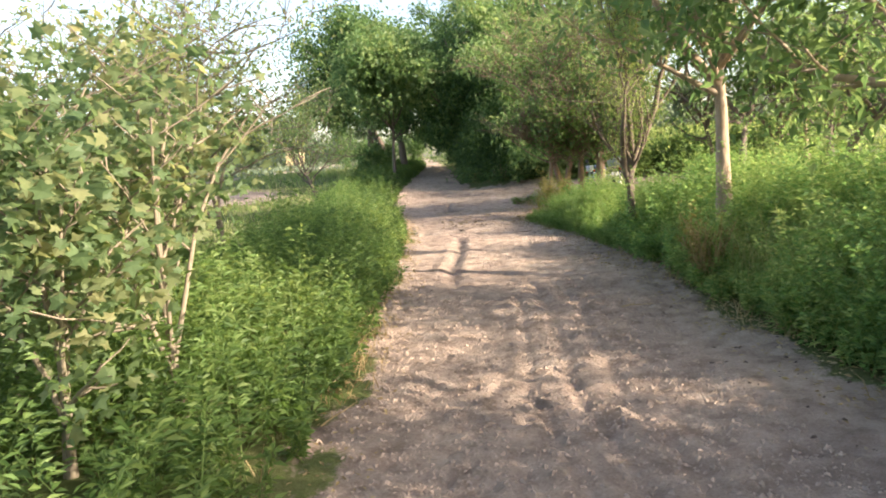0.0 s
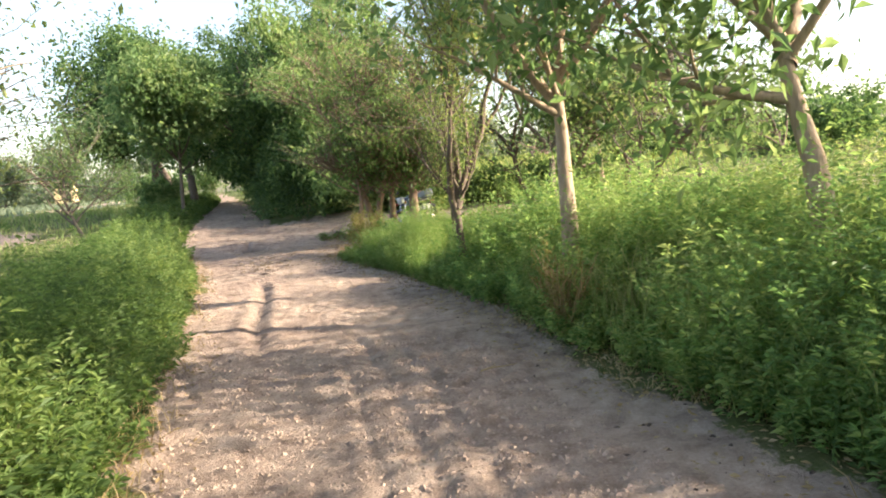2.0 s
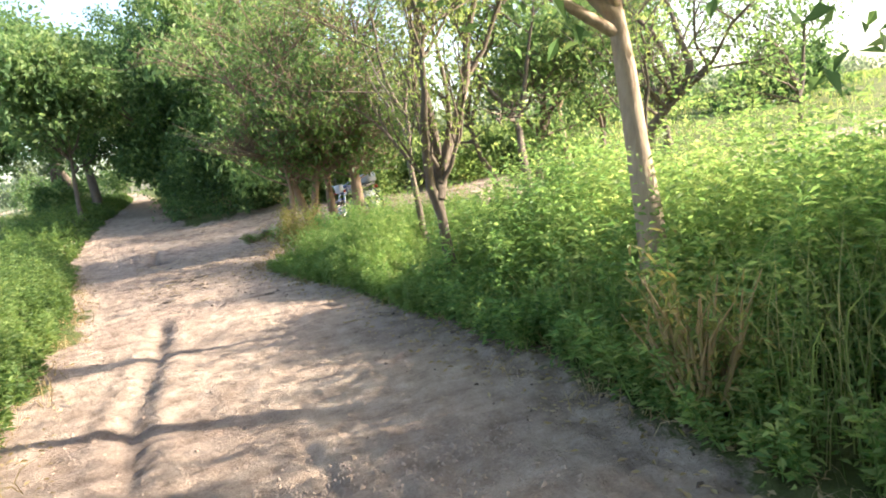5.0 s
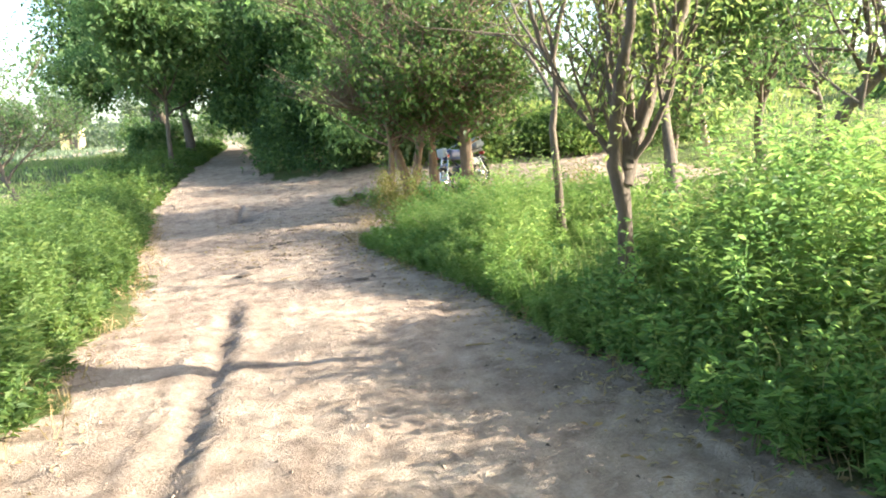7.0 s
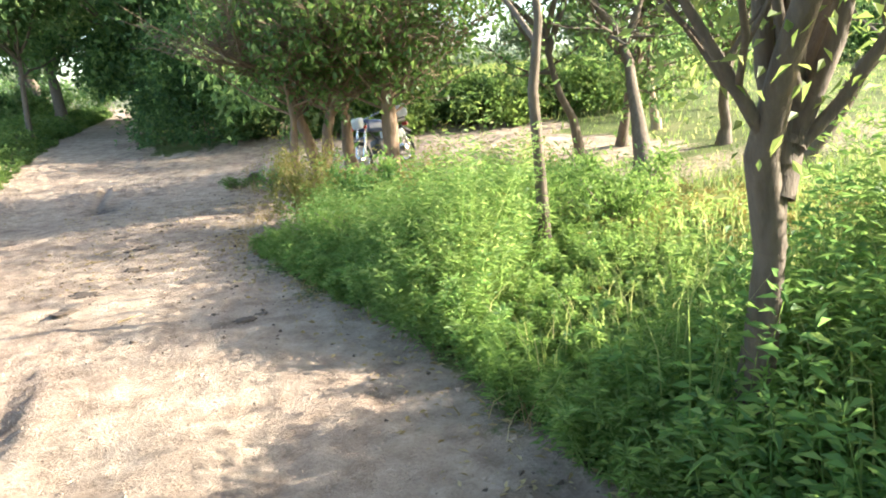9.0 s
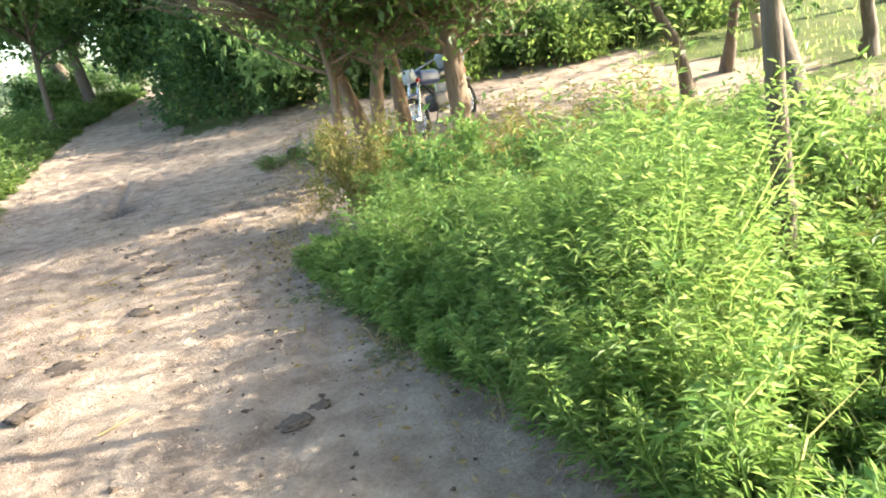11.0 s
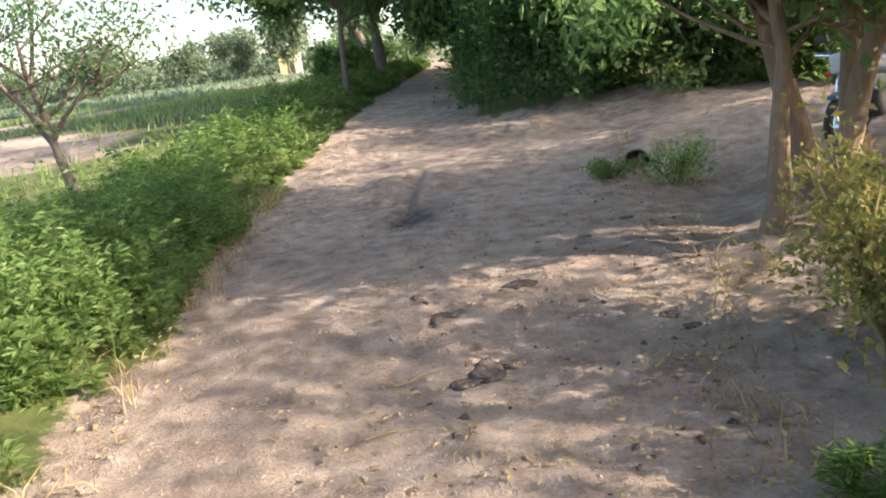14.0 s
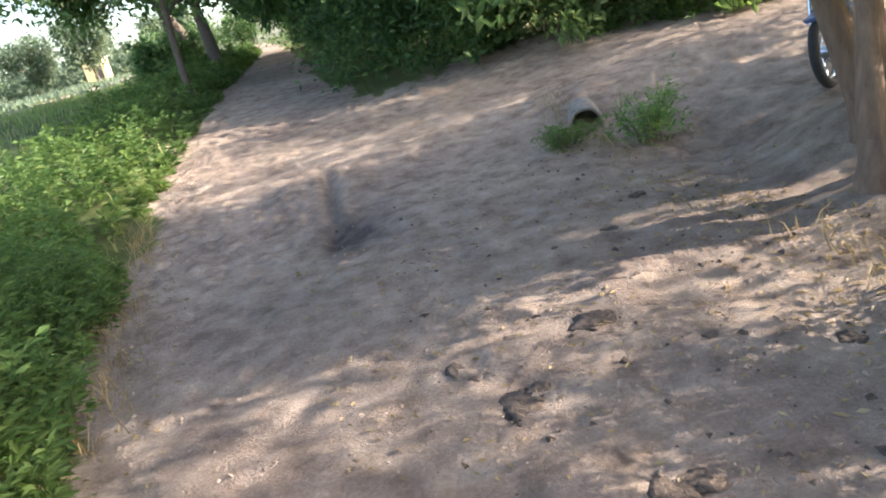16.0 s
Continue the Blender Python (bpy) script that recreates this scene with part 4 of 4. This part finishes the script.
def motorcycle(x, y, turn):
    """A light motorcycle; its front is towards -x before turning."""
    root = new("motorcycle")
    c, s = math.cos(radians(turn)), math.sin(radians(turn))
    front, rear = level(x - 0.64 * c, y - 0.64 * s), level(x + 0.62 * c, y + 0.62 * s)
    root.matrix_world = pose(x, y, (front + rear) / 2 - 0.012, 0, 0, turn) @ pose(0, 0, 0, -9, math.degrees(math.atan2(front - rear, 1.26)), 0)
    tagged(root, "parked light motorcycle, blue and white panels, grey rear box", "motorcycle")
    for cx, who in ((-0.64, "front_wheel"), (0.62, "rear_wheel")):
        bm = bmesh.new()
        torus(bm, 0.255, 0.042)
        wheel = part(who, bm, RUBBER, root, "dusty black tyre")
        wheel.location = (cx, 0, 0.30)
        bm = bmesh.new()
        torus(bm, 0.215, 0.016, 36, 6)
        part("rim", bm, CHROME, wheel)
        bm = bmesh.new()
        bar(bm, (0, -0.06, 0), (0, 0.06, 0), 0.05, 14)
        part("hub", bm, CHROME, wheel)
        for k in range(12):
            a = k * math.pi / 6
            bm = bmesh.new()
            bar(bm, (0.04 * math.cos(a), 0.03 * (-1) ** k, 0.04 * math.sin(a)), (0.21 * math.cos(a + 0.2), 0, 0.21 * math.sin(a + 0.2)), 0.004, 5)
            part("spoke", bm, CHROME, wheel)
    for s in (-1, 1):
        bm = bmesh.new()
        bar(bm, (-0.64, 0.085 * s, 0.30), (-0.40, 0.085 * s, 0.86), 0.024, 12)
        part("fork_leg", bm, CHROME, root, "chrome front fork leg")
        bm = bmesh.new()
        bar(bm, (0.62, 0.12 * s, 0.32), (0.5, 0.12 * s, 0.66), 0.03, 12)
        part("shock_absorber", bm, CHROME, root)
        bm = bmesh.new()
        bar(bm, (-0.38, 0.05 * s, 0.93), (-0.30, 0.36 * s, 0.99), 0.012)
        part("handlebar", bm, CHROME, root)
        bm = bmesh.new()
        bar(bm, (-0.30, 0.25 * s, 0.98), (-0.285, 0.37 * s, 0.992), 0.02, 10)
        part("grip", bm, BLACK, root, "black rubber grip")
        bm = bmesh.new()
        lump(bm, (-0.26, 0.30 * s, 1.13), (0.03, 0.12, 0.08))
        bar(bm, (-0.30, 0.22 * s, 0.98), (-0.26, 0.28 * s, 1.1), 0.006)
        part("mirror", bm, BLACK, root)
        bm = bmesh.new()
        lump(bm, (0.34, 0.13 * s, 0.58), (0.30, 0.03, 0.15), 8)
        part("side_panel", bm, WHITE, root, "white side panel")
        bm = bmesh.new()
        lump(bm, (-0.5, 0.15 * s, 0.80), (0.05, 0.05, 0.05))
        part("indicator", bm, RED, root, "small orange-red indicator")
    pieces = (("fuel_tank", BLUE, ((-0.16, 0, 0.80), (0.46, 0.25, 0.2), 8)), ("seat", BLACK, ((0.36, 0, 0.79), (0.68, 0.24, 0.09), -3)), ("engine", DARK_METAL, ((-0.06, 0, 0.42), (0.30, 0.24, 0.26), 0)),
              ("headlight", WHITE, ((-0.50, 0, 0.88), (0.15, 0.19, 0.19), 0)), ("front_mudguard", BLUE, ((-0.62, 0, 0.615), (0.34, 0.11, 0.035), -6)), ("rear_mudguard", BLACK, ((0.74, 0, 0.62), (0.3, 0.13, 0.05), 28)), ("rear_box", GREY_BOX, ((0.58, 0, 0.96), (0.34, 0.36, 0.24), 0)), ("tail_light", RED, ((0.80, 0, 0.72), (0.06, 0.12, 0.07), 0)))
    for who, mat, (at, size, tilt) in pieces:
        bm = bmesh.new()
        lump(bm, at, size, tilt)
        part(who, bm, mat, root)
    bm = bmesh.new()
    bar(bm, (-0.38, 0, 0.84), (0.1, 0, 0.36), 0.022)
    bar(bm, (-0.3, 0, 0.74), (0.6, 0, 0.7), 0.02)
    bar(bm, (0.08, 0, 0.34), (0.62, 0, 0.30), 0.02)
    part("frame", bm, BLACK, root)
    bm = bmesh.new()
    bar(bm, (-0.1, 0.14, 0.34), (0.16, 0.16, 0.26), 0.02, 10)
    bar(bm, (0.16, 0.16, 0.26), (0.80, 0.17, 0.34), 0.036, 12)
    part("exhaust", bm, CHROME, root)
    bm = bmesh.new()
    bar(bm, (0.05, 0.1, 0.3), (0.12, 0.3, 0.06), 0.01)
    part("side_stand", bm, BLACK, root)
    return root


motorcycle(4.1, 19.85, 36)


# ---- far farmhouse ----
hut = new("farmhouse")
hut.location = (-29.5, 118, level(-29.5, 118))
tagged(hut, "small ochre-walled farmhouse far across the field", "house")
bm = bmesh.new()
bmesh.ops.create_cube(bm, size=1.0, matrix=Matrix.Translation((0, 0, 1.5)) @ Matrix.Diagonal((2.6, 3, 3, 1)))
part("wall", bm, WALL_PAINT, hut)
bm = bmesh.new()
bmesh.ops.create_cube(bm, size=1.0, matrix=Matrix.Translation((0, 0, 3.1)) @ Matrix.Diagonal((3.0, 3.4, 0.2, 1)))
part("roof", bm, ROOF, hut)
bm = bmesh.new()
bmesh.ops.create_cube(bm, size=1.0, matrix=Matrix.Translation((0.5, -1.5, 1.0)) @ Matrix.Diagonal((1, 0.1, 2, 1)))
part("door", bm, DARK_OPENING, hut)


# ---- droppings, clods, litter on the track ----
def pat(x, y, r, seed, label):
    """A flattened crumbly dung pat."""
    g = np.random.default_rng(seed)
    bm = bmesh.new()
    bmesh.ops.create_icosphere(bm, subdivisions=3, radius=1)
    off = g.random(3) * 50
    for v in bm.verts:
        k = 1 + 0.5 * noise.noise(v.co * 1.6 + Vector(off)) + 0.3 * noise.noise(v.co * 5 + Vector(off))
        v.co = Vector((v.co.x * r * k * 1.15, v.co.y * r * k * 0.85, max(-0.3, v.co.z) * r * 0.11 * k))
    for f in bm.faces:
        f.smooth = True
    me = bpy.data.meshes.new("dung_pat")
    bm.to_mesh(me)
    bm.free()
    me.materials.append(DUNG)
    ob = new("dung_pat", me)
    ob.matrix_world = pose(x, y, level(x, y) + 0.004, 0, 0, g.random() * 360)
    return tagged(ob, label, "dung", "droppings on the track")


for k, (px, py, pr) in enumerate(((0.19, 15.86, 0.10), (0.30, 15.92, 0.055), (0.10, 15.74, 0.06), (-0.06, 16.54, 0.095), (0.03, 16.60, 0.05), (0.40, 16.98, 0.09), (0.19, 14.69, 0.085), (-0.15, 13.97, 0.10), (1.0, 12.54, 0.06), (1.12, 12.62, 0.04), (-0.2, 13.4, 0.08), (1.15, 16.35, 0.05), (1.25, 16.2, 0.045), (0.75, 16.6, 0.03), (0.2, 17.2, 0.03), (-0.25, 16.9, 0.04), (0.05, 17.05, 0.03), (0.95, 18.0, 0.06), (1.35, 18.5, 0.05))):
    pat(px, py, pr * 1.12, 300 + k, "dark dried dung pat on the sandy track")


def crumbs(name, n, place, size, mat, label, category, flat=0.7):
    """Loose bits lying on the ground."""
    x, y = place(n)
    keep = bareness(x, y) > 0.35
    x, y = x[keep], y[keep]
    n = len(x)
    base = np.array(((1, 0, 0), (-0.5, 0.87, 0), (-0.5, -0.87, 0), (0.3, 0.1, 1.0), (-0.4, 0.2, 0.7)))
    f = np.array(((0, 1, 3), (1, 4, 3), (1, 2, 4), (2, 3, 4), (2, 0, 3)))
    k = size * np.minimum(2.4, rng.lognormal(0, 0.45, n))
    ang = rng.random(n) * 6.283
    v = base[None] * (1 + rng.normal(size=(n, 5, 3)) * 0.25) * k[:, None, None] * (1, 1, flat)
    c, s = np.cos(ang)[:, None], np.sin(ang)[:, None]
    v = np.stack([v[..., 0] * c - v[..., 1] * s + x[:, None], v[..., 0] * s + v[..., 1] * c + y[:, None], v[..., 2] + height(x, y)[:, None] - 0.003], -1)
    return stuff(name, (v.reshape(-1, 3), (f[None] + 5 * np.arange(n)[:, None, None]).reshape(-1, 3)), mat, label, category)


def on_track(ya, yb, a=0.0, b=1.0, power=1.0):
    def place(n):
        y = rng.uniform(ya, yb, n)
        s = a + (b - a) * rng.random(n) ** power
        return left_edge(y) + s * (right_edge(y) - left_edge(y)), y
    return place


crumbs("soil_clods", 17000, on_track(0.5, 7, 0.0, 0.8), 0.010, CLAY, "crumbly dry soil clods on the track", "soil")
crumbs("soil_clods", 12000, on_track(6, 22), 0.007, CLAY, "crumbly dry soil clods on the track", "soil")
crumbs("dung_crumbs", 420, on_track(12, 20, 0.4, 1.0), 0.013, DUNG, "dark dung crumbs scattered on the track", "dung")
crumbs("dung_crumbs", 500, on_track(1, 20, 0.75, 1.05), 0.011, DUNG, "dark crumbs along the track's edge", "dung")


def litter(n, place, size, mat, name, label):
    x, y = place(n)
    p = np.stack([x, y, height(x, y) + 0.006], 1)
    ang = rng.random(n) * 6.283
    d = np.stack([np.cos(ang), np.sin(ang), rng.normal(0.1, 0.15, n)], 1)
    k = size * rng.uniform(0.5, 1.5, n)
    return stuff(name, leaf_arrays(p, unit(d), k, k * 0.4, 0.2, 0.05), mat, label, "leaf litter")


litter(2600, on_track(1, 19, 0.82, 1.04, 0.6), 0.04, STRAW, "leaf_litter", "dry fallen leaves along the track's edge")
litter(900, on_track(1, 24, -0.02, 0.12), 0.04, STRAW, "leaf_litter", "dry fallen leaves along the track's edge")
litter(1600, on_track(14, 19, 0.3, 1.25), 0.035, STRAW, "leaf_litter", "dry fallen leaves on the trodden track")


def twig(x, y, length, turn, seed):
    g = np.random.default_rng(seed)
    pts = [np.array((s * length, g.normal() * 0.03 * length, 0.012 + 0.02 * s * (1 - s))) for s in (0, 0.3, 0.6, 1.0)]
    fork = [pts[1], pts[1] + np.array((0.2 * length, 0.12 * length, 0.01))]
    ob = new("dry_twig", array_mesh("dry_twig", *joined(tube_arrays(pts, [0.006, 0.005, 0.004, 0.002], 5), tube_arrays(fork, [0.004, 0.002], 5)), STRAW, True))
    ob.matrix_world = pose(x, y, level(x, y) + 0.004, 0, 0, turn)
    return tagged(ob, "pale dry twig lying on the track", "twig", "twigs on the track")


for k, (tx, ty, tl, ta) in enumerate(((-0.25, 15.75, 0.3, 25), (-0.3, 15.3, 0.22, 15), (0.95, 15.7, 0.28, 60), (-0.95, 2.9, 0.4, 70), (-2.3, 18.9, 0.4, 20), (1.3, 5.4, 0.3, 10), (0.2, 12.9, 0.2, 40), (1.4, 9.9, 0.25, -20))):
    twig(tx, ty, tl, ta, 400 + k)
